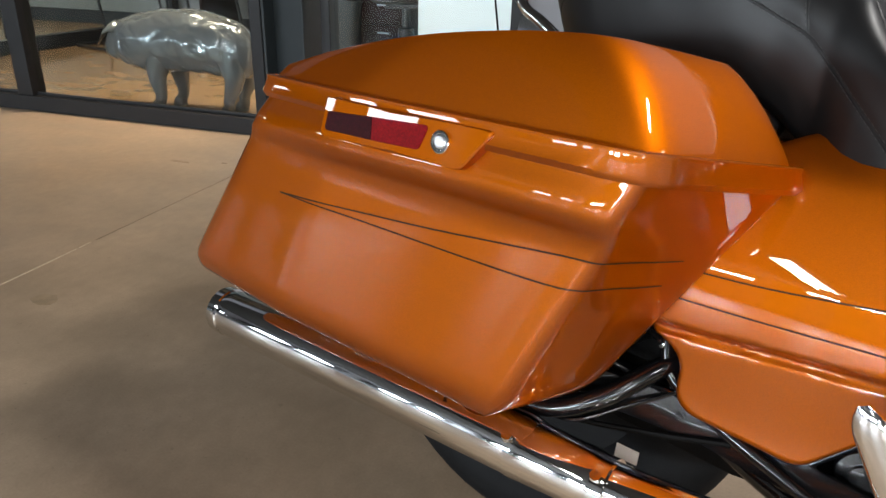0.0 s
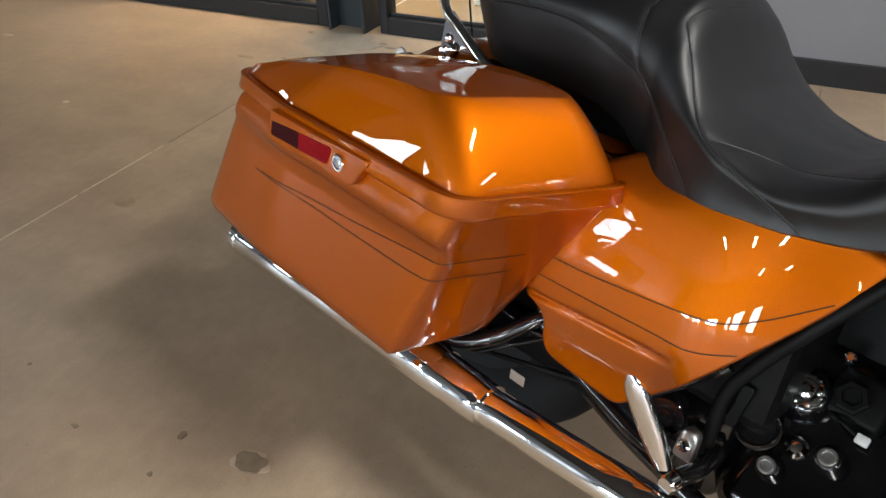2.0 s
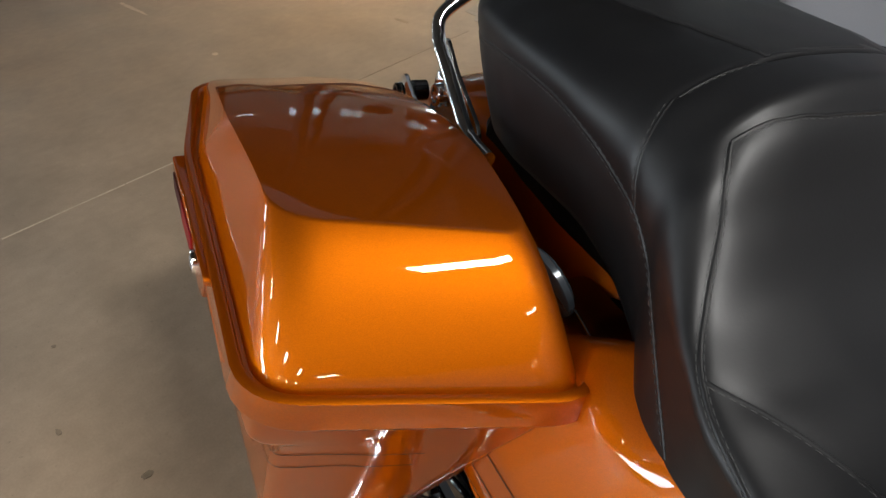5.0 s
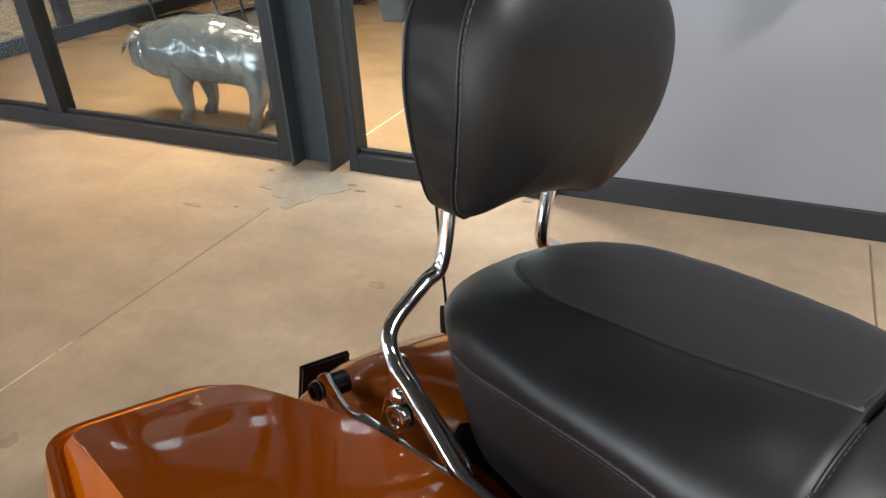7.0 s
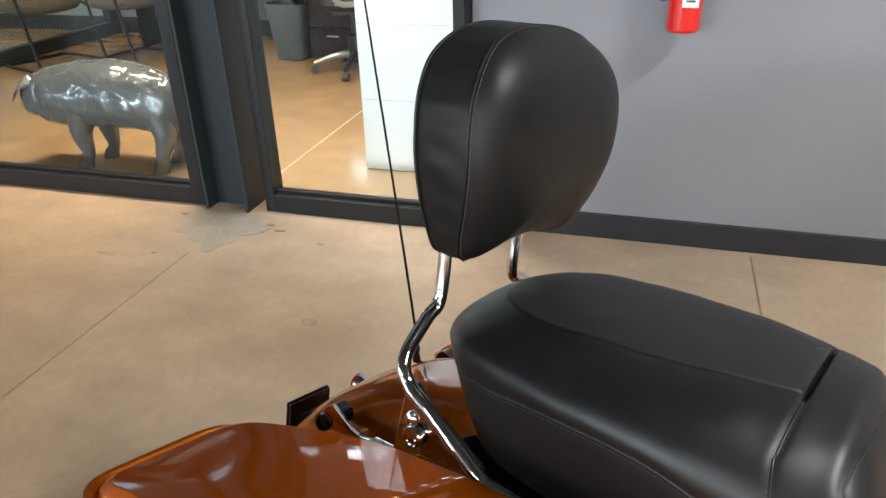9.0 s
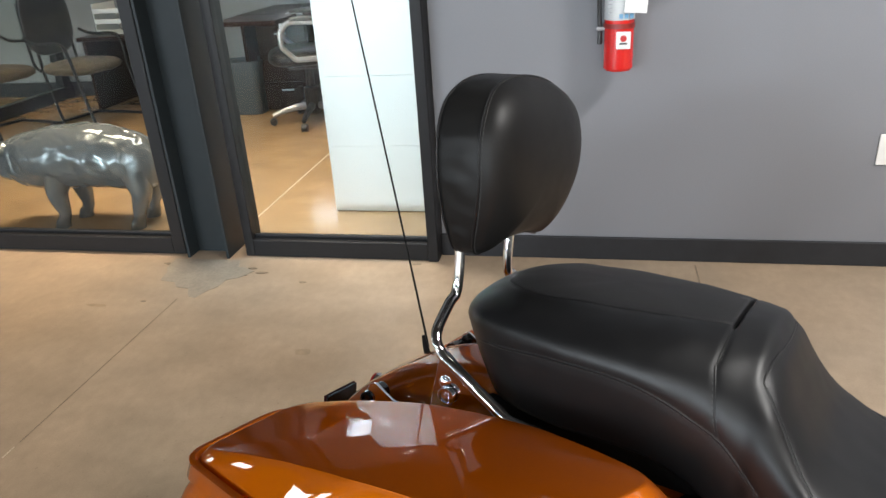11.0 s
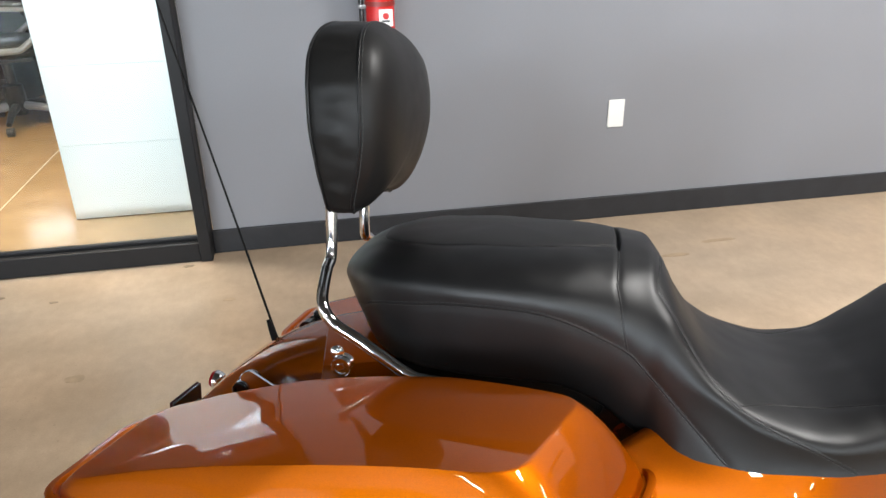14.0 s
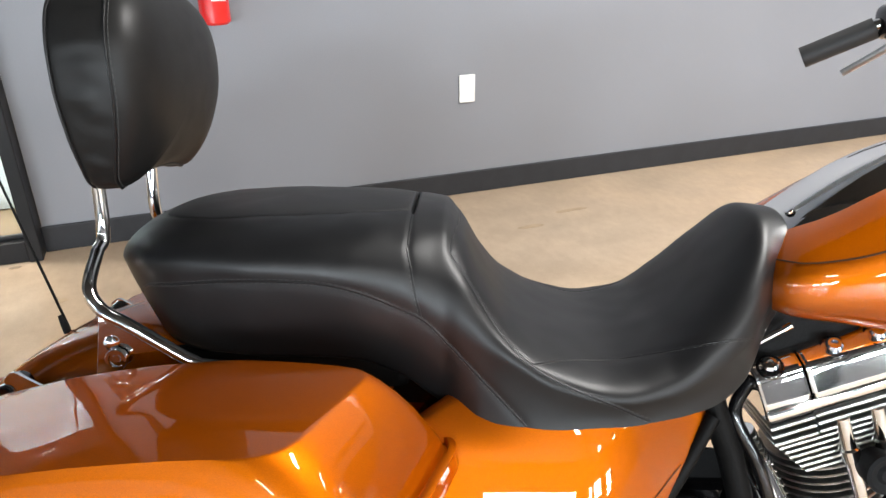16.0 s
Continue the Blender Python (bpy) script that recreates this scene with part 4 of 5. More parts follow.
# seams: points, direction in which they are thrown on to the seat, stitch rows, ridge, depth of the valley
SIDE_SEAMS = [[(0.032, 0.787), (0.056, 0.786), (0.106, 0.780), (0.166, 0.780), (0.249, 0.778), (0.296, 0.770), (0.331, 0.758), (0.365, 0.742), (0.390, 0.718), (0.426, 0.676), (0.478, 0.616)],
              [(0.395, 0.826), (0.419, 0.784), (0.449, 0.727), (0.480, 0.687), (0.524, 0.660), (0.611, 0.624)],
              [(0.348, 0.828), (0.353, 0.80), (0.358, 0.77), (0.365, 0.742)],
              [(0.480, 0.687), (0.526, 0.700), (0.587, 0.706), (0.648, 0.716), (0.725, 0.728)]]
SEAMS = [([(x, -0.155, z) for x, z in p], DIAGONAL, (1,) if p[0][0] in (0.348, 0.480) else (-1, 1), 0.0015 if p[0][0] in (0.348, 0.480) else 0.0019, 0.0008) for p in SIDE_SEAMS]
SEAMS += [([(x, 0.155, z) for x, z in p], (0, -0.85, -0.53), r, w, d) for p, (_, _, r, w, d) in zip(SIDE_SEAMS, SEAMS[:4])]
SEAMS += [([(0.348, -0.060, 1), (0.27, -0.082, 1), (0.19, -0.092, 1), (0.11, -0.085, 1), (0.060, -0.05, 1), (0.050, 0.0, 1), (0.060, 0.05, 1), (0.11, 0.085, 1), (0.19, 0.092, 1), (0.27, 0.082, 1), (0.348, 0.060, 1)], UP, (), 0.0014, 0.001),
          ([(0.349, -0.126, 1), (0.350, -0.09, 1), (0.351, -0.060, 1)], UP, (1,), 0.0016, 0.001),
          ([(0.349, 0.126, 1), (0.350, 0.09, 1), (0.351, 0.060, 1)], UP, (1,), 0.0016, 0.001),
          ([(0.351, -0.064, 1), (0.352, -0.03, 1), (0.352, 0.0, 1), (0.352, 0.03, 1), (0.351, 0.064, 1)], UP, (), 0.0006, 0.009),
          ([(0.3945, -0.118, 1), (0.3965, -0.095, 1), (0.402, -0.05, 1), (0.404, 0.0, 1), (0.402, 0.05, 1), (0.3965, 0.095, 1), (0.3945, 0.118, 1)], UP, (1,), 0.0016, 0.0013)]


def seat():
    rows = []
    for x in np.concatenate([0.05 * np.linspace(0, 1, 26) ** 1.5, np.linspace(0.055, 0.330, 56), np.linspace(0.333, 0.341, 4), np.linspace(0.343, 0.361, 20), np.linspace(0.364, 0.52, 46), np.linspace(0.525, 0.806, 56)]):
        zt, ws, zs, zb = (float(pchip(x, SX, v)) for v in (ZT, WS, ZS, ZB))
        bucket = step(0.37, 0.43, x)
        half = []
        for a in np.linspace(0, math.pi / 2, 34):
            p = 0.84 - 0.08 * bucket
            half.append((ws * math.sin(a) ** (p + 0.12), zs + (zt - zs) * math.cos(a) ** p))
        wb = ws - 0.004 - 0.020 * (1 - bucket)
        for t in np.linspace(0, 1, 18)[1:]:
            half.append((ws + (wb - ws) * t + 0.003 * math.sin(math.pi * t) * (1 - bucket) - 0.002 * bucket * math.sin(math.pi * t), zs + (zb - zs) * t))
        half.append((wb - 0.012, zb - 0.006))
        half.append((wb * 0.5, zb - 0.008))
        row = []
        for y, z in half:
            row.append((y, z))
        full = [(-y, z) for y, z in row] + [(y, z) for y, z in row[::-1][:-1]]
        out = []
        for y, z in full:
            shear = 0.028 * max(0.0, (0.785 - z) / 0.1) * step(0.22, 0.0, x)
            soft = 0.0016 * noise.noise((x * 13, y * 13, z * 13)) + 0.0007 * noise.noise((x * 34, y * 34, z * 34))
            out.append((x + shear, y * (1 + soft * 4), z + soft))
        rows.append(out)
    bm = rings(rows, True, True, True)
    bmesh.ops.recalc_face_normals(bm, faces=bm.faces)
    bm.normal_update()
    tree = BVHTree.FromBMesh(bm)
    V, N = np.array([v.co for v in bm.verts]), np.array([v.normal for v in bm.verts])
    push = np.zeros(len(V))
    for pts, way, _, _, depth in SEAMS:
        line = np.array([p for p, _ in cast(tree, spline(pts, 24), way)])
        gap = np.sqrt(((V[:, None, :] - line[None, :, :]) ** 2).sum(2)).min(1)
        push = np.maximum(push, depth * np.exp(-(gap / (0.0019 if depth > 0.005 else 0.0042)) ** 2))
    for v, n, d in zip(bm.verts, N, push):
        v.co = v.co - Vector(n) * float(d)
    s = part("seat", bm, LEATHER, bike, "black leather two-up seat with stitched panels", 60)
    return s, surface(s)


seat_ob, seat_tree = seat()
for pts, way, stitches, ridge, _ in SEAMS:
    welt(seat_tree, pts, way, seat_ob, 20, stitches, ridge)


def seat_insert():
    """Matt panel on the passenger's place, let in flush between its seam."""
    edge = np.array([p[:2] for p in spline(SEAMS[8][0], 10)])
    edge = np.concatenate([edge, [(0.3485, 0.03), (0.3485, 0.0), (0.3485, -0.03)]])
    mid = np.array([0.205, 0.0])
    rows = []
    for f, lift in ((1.0, -0.0012), (0.99, 0.0003), (0.97, 0.0008), (0.9, 0.001), (0.75, 0.001), (0.55, 0.001), (0.3, 0.001), (0.04, 0.001)):
        ring = [(*(mid + (p - mid) * f), 1.0) for p in edge]
        rows.append([(p[0], p[1], p[2] + lift) for p, _ in cast(seat_tree, ring, UP)])
    part("seat_insert", rings(rows, True, False, True), LEATHER_TOP, seat_ob, "matt black vinyl seat insert", 60)


seat_insert()

# passenger backrest
PAD_EDGE = [(0.092, 0.868), (0.106, 0.879), (0.121, 0.912), (0.134, 0.957), (0.140, 1.000), (0.136, 1.034), (0.119, 1.064), (0.090, 1.084), (0.050, 1.095)]
PAD = PAD_EDGE + [(0, 1.098)] + [(-y, z) for y, z in PAD_EDGE[::-1]] + [(-0.084, 0.867), (-0.050, 0.875), (0, 0.878), (0.050, 0.875), (0.084, 0.867)]


def backrest():
    o = spline(PAD, 8, True)
    c = np.array([0, 0.99])
    rows = []

    def forward(x, z):
        bow = 0.010 * math.sin(math.pi * min(1, max(0, (z - 0.866) / 0.237)))
        return (0.014 + (min(x, 0.048) - 0.02) * thick(z) + bow + max(0.0, x - 0.048) * dome(z) * 0.78,)

    def dome(z):
        return pchip(z, (0.85, 0.90, 0.96, 1.03, 1.08, 1.12), (0.72, 1.0, 1.06, 1.04, 0.92, 0.62))

    def thick(z):
        return pchip(z, (0.85, 0.88, 0.93, 0.98, 1.05, 1.09, 1.12), (0.45, 0.55, 0.85, 1.0, 1.0, 0.85, 0.7))

    for x, s in ((-0.016, 0.0), (-0.019, 0.5), (-0.020, 0.8), (-0.019, 0.93), (-0.013, 0.985), (-0.004, 1.0), (0.004, 1.003), (0.012, 1.005), (0.020, 1.006), (0.028, 1.004), (0.036, 1.0), (0.043, 0.997), (0.048, 0.993), (0.053, 0.98), (0.060, 0.965), (0.068, 0.93), (0.076, 0.87), (0.083, 0.78), (0.089, 0.63), (0.0925, 0.45), (0.0945, 0.22), (0.095, 0.03)):
        row = []
        for p in o:
            crumple = 0.022 * noise.noise((p[0] * 9, p[1] * 70, x * 24)) * math.sin(math.pi * (x + 0.013) / 0.061) if -0.013 <= x <= 0.048 and p[1] < 1.09 else 0
            y, z = c + (p - c) * max(s + crumple, 0.03)
            row.append(forward(x, z) + (y, z))
        rows.append(row)
    pad = part("backrest_pad", rings(rows, True, True, True), PAD_LEATHER, bike, "domed black leather backrest pad", 60)
    def lie(x, p, s):
        y, z = c + (p - c) * s
        return forward(x, z) + (y, z)

    for x, s in ((0.0475, 0.996), (-0.013, 0.99)):
        part("piping", tube([lie(x, p, s) for p in o], 0.0016, 8, raw=True, closed=True), LEATHER, pad)
    bm = bmesh.new()
    ring = np.array([lie(0.0515, p, 0.989) for p in o])
    ring = np.concatenate([ring, ring[:1]])
    L = np.concatenate([[0], np.cumsum(np.linalg.norm(np.diff(ring, axis=0), axis=1))])
    for s in np.arange(0, L[-1] - 0.006, 0.0068):
        q = [np.array([np.interp(s + u, L, ring[:, a]) for a in range(3)]) for u in (0, 0.0025, 0.005)]
        tube(q, 0.0006, 5, raw=True, bm=bm)
    part("stitching", bm, THREAD, pad)
    return pad


backrest()
for s in (-1, 1):
    bar = [(-0.004, 0.074 * s, 1.0), (-0.006, 0.074 * s, 0.90), (-0.007, 0.073 * s, 0.812), (-0.006, 0.095 * s, 0.793), (0.004, 0.139 * s, 0.766), (0.020, 0.148 * s, 0.744), (0.05, 0.150 * s, 0.727), (0.112, 0.153 * s, 0.690), (0.135, 0.154 * s, 0.684), (0.170, 0.154 * s, 0.682)]
    part("backrest_bar", tube(bar, 0.0075, 14, 8), CHROME, bike, "bent chrome backrest bar")
    # side plate with mounting hooks
    plate = rpoly([(0.022, 0.745, 0.006), (0.012, 0.744, 0.008), (-0.002, 0.648, 0.012), (0.016, 0.650, 0.012), (0.03, 0.665, 0.02), (0.125, 0.672, 0.01), (0.110, 0.690, 0.01), (0.05, 0.723, 0.02)], 4, 3)
    part("docking_rail", slab(rpoly([(-0.035, 0.642, 0.004), (-0.035, 0.653, 0.004), (0.135, 0.664, 0.004), (0.135, 0.655, 0.004)], 3, 3), 0.132 * s, 0.164 * s, "y", 0.002), CHROME, bike, "chrome docking rail")
    pl_ = part("side_plate", slab(plate, 0.135 * s, 0.140 * s, "y", 0.001), CHROME, bike, "chrome backrest side plate")
    arm = rpoly([(-0.116, 0.652, 0.008), (-0.100, 0.664, 0.008), (-0.062, 0.642, 0.03), (-0.01, 0.648, 0.03), (0.014, 0.668, 0.01), (0.016, 0.640, 0.01), (-0.02, 0.626, 0.03), (-0.08, 0.618, 0.02)], 4, 3)
    part("docking_arm", slab(arm, 0.128 * s, 0.133 * s, "y", 0.001), CHROME, bike, "chrome docking arm")
    part("docking_bolt", turned([(0, 0.010), (0.004, 0.010), (0.005, 0.0125), (0.010, 0.0125), (0.011, 0.0115), (0.011, 0.0085), (0.0085, 0.008), (0.0085, 0.005), (0.0105, 0.0045), (0.0105, 0.001)], (0.029, 0.139 * s, 0.687), (0, s, 0), 28), CHROME, pl_, "round ringed chrome docking bolt")
    part("screw", turned([(0, 0.009), (0.004, 0.008), (0.006, 0.004)], (0.022, 0.139 * s, 0.703), (0, s, 0), 16), CHROME, pl_)
    spool = part("docking_spool", turned([(0, 0.013), (0.018, 0.013), (0.020, 0.009), (0.028, 0.008), (0.033, 0.0105), (0.040, 0.0105), (0.0415, 0.009), (0.0415, 0.006), (0.039, 0.005), (0.039, 0.001)], (-0.111, 0.097 * s, 0.636), (0, s, 0), 24), BLACK, bike, "black docking spool with chrome ring")
    part("spool_ring", turned([(-0.003, 0.0103), (-0.003, 0.0116), (0.001, 0.0116), (0.001, 0.0103)], (-0.111, 0.133 * s, 0.636), (0, s, 0), 24), CHROME, spool)
part("pad_plate", box((0.006, 0.15, 0.12), (-0.014, 0, 0.985), 0.02), CHROME, bike, "chrome backrest mounting plate")

# rear mudguard, wheel and tail lights
AX, AZ = 0.07, 0.315


def fender():
    rows = []
    for a in np.linspace(radians(200), radians(40), 40):
        row = []
        for u in np.linspace(-1, 1, 25):
            w = 0.108 * math.copysign(min(1, abs(math.sin(u * math.pi / 2)) ** 0.8), u)
            drop = 0.115 * max(0, abs(u) - 0.15) ** 2.4 + 0.03 * u * u
            r = 0.386 - drop
            row.append((AX + r * math.cos(a), w, AZ + r * math.sin(a)))
        rows.append(row)
    f = part("rear_fender", rings(rows, False), ORANGE, bike, "orange rear fender", 60)
    f.modifiers.new("thick", "SOLIDIFY").thickness = 0.003


fender()
wheel = part("rear_wheel", turned([(-0.05, 0.05), (-0.048, 0.19), (-0.06, 0.205), (0.06, 0.205), (0.048, 0.19), (0.05, 0.05)], (AX, 0, AZ), (0, 1, 0), 40), BLACK, bike, "black cast rear wheel")
part("tyre", turned([(-0.060, 0.205), (-0.082, 0.235), (-0.088, 0.265), (-0.080, 0.295), (-0.055, 0.318), (-0.02, 0.327), (0.02, 0.327), (0.055, 0.318), (0.080, 0.295), (0.088, 0.265), (0.082, 0.235), (0.060, 0.205)], (AX, 0, AZ), (0, 1, 0), 56), RUBBER, wheel, "black rubber tyre")
pp = part("tail_light", box((0.022, 0.07, 0.05), (-0.245, 0.0, 0.510), 0.010, Matrix.Translation((-0.262, 0, 0.516)) @ Matrix.Rotation(radians(8), 4, "Y") @ Matrix.Translation((0.262, 0, -0.516)), seg=3), CHROME, bike, "chrome tail light housing")
part("plate_bracket", box((0.004, 0.075, 0.05), (-0.259, -0.014, 0.536), 0.001), BLACK, pp, "flat black bracket plate")
part("lens", box((0.004, 0.077, 0.052), (-0.2635, -0.014, 0.536), 0.001), DARK_LENS, pp, "dark red lens plate")
ant = part("antenna", tube([(-0.178, 0.127, 0.615), (-0.264, 0.140, 0.850), (-0.388, 0.158, 1.185), (-0.510, 0.176, 1.515)], [0.0022, 0.0018, 0.0015, 0.0012], 8, 6), WRINKLE, bike, "thin black whip antenna")
part("antenna_foot", turned([(-0.075, 0.007), (-0.02, 0.007), (0.0, 0.006), (0.015, 0.005), (0.03, 0.003)], (-0.176, 0.119, 0.610), (-0.35, 0.06, 0.9), 14), WRINKLE, ant)


# side cover under the seat
COVER = [(0.285, 0.410, 0.02), (0.333, 0.388, 0.035), (0.330, 0.322, 0.03), (0.470, 0.312, 0.03), (0.545, 0.395, 0.25), (0.640, 0.520, 0.25), (0.705, 0.612, 0.015), (0.610, 0.642, 0.25), (0.400, 0.650, 0.05), (0.310, 0.600, 0.1)]


def cover_depth(x, z):
    y = -0.136 - 0.066 * np.sqrt(np.clip((0.660 - z) / 0.16, 0, 1)) + 0.018 * step(0.46, 0.31, z)
    y = y + 0.075 * step(0.52, 0.71, x) ** 1.5
    y = y + 0.014 * step(0.595, 0.66, z) * step(0.50, 0.42, x)
    crease = 0.413 + 0.075 * (x - 0.29)
    fade = step(0.565, 0.47, x)
    y = y + (0.010 * step(crease + 0.010, crease, z) - 0.005 * step(crease - 0.002, crease - 0.009, z)) * fade
    return y


def side_cover(s):
    o = rpoly(COVER, 5, 10)
    c = np.array([0.485, 0.49])
    rows = []
    for f, dy in [(0.88, 0.11), (0.97, 0.018), (0.995, 0.010), (1.0, 0.004), (0.99, 0.0)] + [(f, -0.002) for f in np.linspace(0.97, 0.03, 52)]:
        q = c + (o - c) * f
        rows.append(np.column_stack([q[:, 0], -s * (cover_depth(q[:, 0], q[:, 1]) + dy), q[:, 1]]))
    cov = part("side_cover", rings(rows, True, False, True), ORANGE, bike, "orange side cover panel", 50)
    if s < 0:
        part("cover_flange", slab(rpoly([(0.27, -0.165, 0.01), (0.40, -0.160, 0.02), (0.43, -0.09, 0.01), (0.27, -0.09, 0.01)], 4, 3), 0.606, 0.612, "z", 0.002), ORANGE, cov)
        tree = surface(cov)
        for pts in ([(0.335, 0.487), (0.40, 0.490), (0.50, 0.500), (0.57, 0.509), (0.61, 0.527), (0.66, 0.56)], [(0.310, 0.453), (0.40, 0.455), (0.50, 0.459), (0.55, 0.461), (0.60, 0.477)]):
            part("pinstripe", stripe(tree, [(x, -0.3, z) for x, z in pts], (0, 1, 0), 0.0018, 0.0006, 12), STRIPE, cov, "thin dark pinstripe")


side_cover(-1)

# exhaust
muff = part("muffler", turned([(0.0, 0.036), (0.003, 0.040), (0.022, 0.0405), (0.024, 0.0385), (0.04, 0.0405), (0.60, 0.0405), (0.617, 0.038)], (-0.405, -0.258, 0.205), (0.592, 0.012, 0.024), 40), CHROME, bike, "long chrome muffler")
part("muffler_bore", turned([(-0.002, 0.030), (0.001, 0.0355), (0.003, 0.0355)], (-0.405, -0.258, 0.205), (0.592, 0.012, 0.024), 32), BLACK, muff)
part("heat_shield", turned([(0.0, 0.036), (0.002, 0.039), (0.10, 0.036), (0.112, 0.034)], (0.186, -0.248, 0.227), (0.592, 0.012, 0.024), 36), CHROME, muff)
part("pipe_clamp", turned([(0.0, 0.030), (0.0, 0.036), (0.016, 0.036), (0.016, 0.030)], (0.296, -0.246, 0.230), (0.592, 0.012, 0.024), 36), CHROME, muff, "chrome pipe clamp")
part("head_pipe", tube([(0.30, -0.246, 0.232), (0.44, -0.243, 0.243), (0.57, -0.240, 0.255), (0.75, -0.23, 0.26), (0.9, -0.2, 0.27)], 0.030, 24, 8), CHROME, bike, "chrome exhaust pipe")
part("muffler", turned([(0.0, 0.036), (0.003, 0.040), (0.60, 0.0405), (0.617, 0.038)], (-0.43, 0.272, 0.190), (0.617, -0.022, 0.034), 32), CHROME, bike, "long chrome muffler")

# black frame parts between bag and side cover
part("bag_guard", tube([(0.02, -0.20, 0.285), (0.12, -0.215, 0.268), (0.20, -0.215, 0.275), (0.26, -0.20, 0.31), (0.31, -0.16, 0.36), (0.34, -0.12, 0.37)], 0.0125, 14, 8), BLACK, bike, "curved black guard tube")
part("swingarm", box((0.44, 0.035, 0.055), (0.27, -0.125, 0.300), 0.010, Matrix.Rotation(radians(-1), 4, "Y")), BLACK, bike, "black swingarm")
part("frame_rail", tube([(0.10, -0.14, 0.52), (0.25, -0.14, 0.43), (0.38, -0.14, 0.33), (0.52, -0.14, 0.27)], 0.014, 12, 6), BLACK, bike)
part("shock_absorber", tube([(0.16, -0.125, 0.31), (0.33, -0.135, 0.46)], 0.026, 18, 6), WRINKLE, bike, "black shock absorber")
part("cable", tube([(0.16, -0.19, 0.275), (0.22, -0.2, 0.262), (0.28, -0.18, 0.30), (0.33, -0.16, 0.335)], 0.0025, 8, 6), BLACK, bike)
part("warning_tag", box((0.03, 0.001, 0.018), (0.288, -0.160, 0.234), 0.0005, None), LABEL_WHITE, bike, "white paper tag")
part("frame_tube", tube([(0.702, -0.105, 0.606), (0.655, -0.130, 0.530), (0.605, -0.135, 0.440), (0.585, -0.135, 0.375), (0.590, -0.135, 0.24)], 0.009, 12, 8), WRINKLE, bike)
part("lower_frame_tube", tube([(0.36, -0.14, 0.30), (0.50, -0.145, 0.25), (0.75, -0.145, 0.19)], 0.014, 12, 8), BLACK, bike)
part("cover_bracket", tube([(0.47, -0.150, 0.306), (0.53, -0.150, 0.372), (0.585, -0.145, 0.435)], 0.006, 10, 6), BLACK, bike)
part("inner_rail", slab(rpoly([(0.10, 0.275, 0.008), (0.10, 0.318, 0.008), (0.36, 0.330, 0.008), (0.56, 0.300, 0.008), (0.56, 0.262, 0.008), (0.36, 0.285, 0.008)], 3, 3), -0.150, -0.158, "y", 0.002), BLACK, bike, "flat black frame rail")


# footpeg: a flat tapered blade folded up
def footpeg():
    rows = []
    for t in np.linspace(0, 1, 16):
        w = float(pchip(t, (0, 0.06, 0.2, 0.6, 0.9, 1.0), (0.005, 0.011, 0.0165, 0.0165, 0.012, 0.010)))
        h = float(pchip(t, (0, 0.06, 0.2, 0.6, 0.9, 1.0), (0.003, 0.006, 0.009, 0.010, 0.010, 0.010)))
        cx, cy, cz = 0.514 + 0.064 * t, -0.252 + 0.024 * t, 0.424 - 0.112 * t
        row = []
        for a in np.linspace(0, 2 * math.pi, 20, endpoint=False):
            u, v = math.copysign(abs(math.cos(a)) ** 0.7, math.cos(a)) * w, math.copysign(abs(math.sin(a)) ** 0.7, math.sin(a)) * h
            row.append((cx + 0.86 * u, cy - 0.95 * v, cz + 0.48 * u + 0.2 * v))
        rows.append(row)
    peg = part("footpeg", rings(rows, True, True, True), CHROME, bike, "folded chrome passenger footpeg", 50)
    part("peg_mount", turned([(0, 0.010), (0.003, 0.013), (0.016, 0.013), (0.018, 0.009), (0.05, 0.009)], (0.590, -0.240, 0.300), (0.1, 1, 0), 18), CHROME, peg)
    part("peg_bracket", tube([(0.592, -0.215, 0.300), (0.60, -0.18, 0.30), (0.60, -0.13, 0.30)], 0.012, 12, 6), BLACK, peg)


footpeg()
cb = part("foot_bracket", slab(rpoly([(0.562, 0.300, 0.006), (0.590, 0.300, 0.006), (0.590, 0.345, 0.01), (0.566, 0.345, 0.01)], 4, 3), -0.165, -0.182, "y", 0.004), STEEL, bike, "cast aluminium bracket with a socket bolt")
part("bolt", turned([(0, 0.0085), (0.006, 0.0085), (0.007, 0.006), (0.003, 0.005), (0.003, 0.0005)], (0.576, -0.181, 0.324), (0, -1, 0.3), 18), CHROME, cb)
part("hinge_plate", slab(rpoly([(0.592, 0.345, 0.004), (0.606, 0.345, 0.004), (0.616, 0.412, 0.004), (0.600, 0.412, 0.004)], 3, 3), -0.122, -0.128, "y", 0.002), WRINKLE, bike)

# transmission: its sloping top and the fittings on it, in a frame of their own
SLOPE = Matrix(((1, 0, 0, 0.67), (0, 0.62, -0.78, -0.05), (0, 0.78, 0.62, 0.37), (0, 0, 0, 1)))
eng = part("transmission", box((0.30, 0.28, 0.14), (0.08, -0.02, -0.098), 0.03, SLOPE, seg=3), BLACK, bike, "glossy black transmission case")
part("engine_case", box((0.30, 0.20, 0.24), (0.92, 0, 0.32), 0.04, seg=3), WRINKLE, bike, "black engine case")


def fitting(name, profile, u, v, n, mat, label="", parent=None, segments=28):
    bm = turned(profile, (u, v, n), (0, 0, 1), segments)
    bm.transform(SLOPE)
    return part(name, bm, mat, parent or eng, label)


cap = fitting("oil_cap", [(-0.05, 0.027), (0.010, 0.027), (0.0125, 0.025), (0.0125, 0.024), (0.010, 0.022), (0.010, 0.001)], -0.046, -0.048, 0.010, BLACK, "round black oil cap")
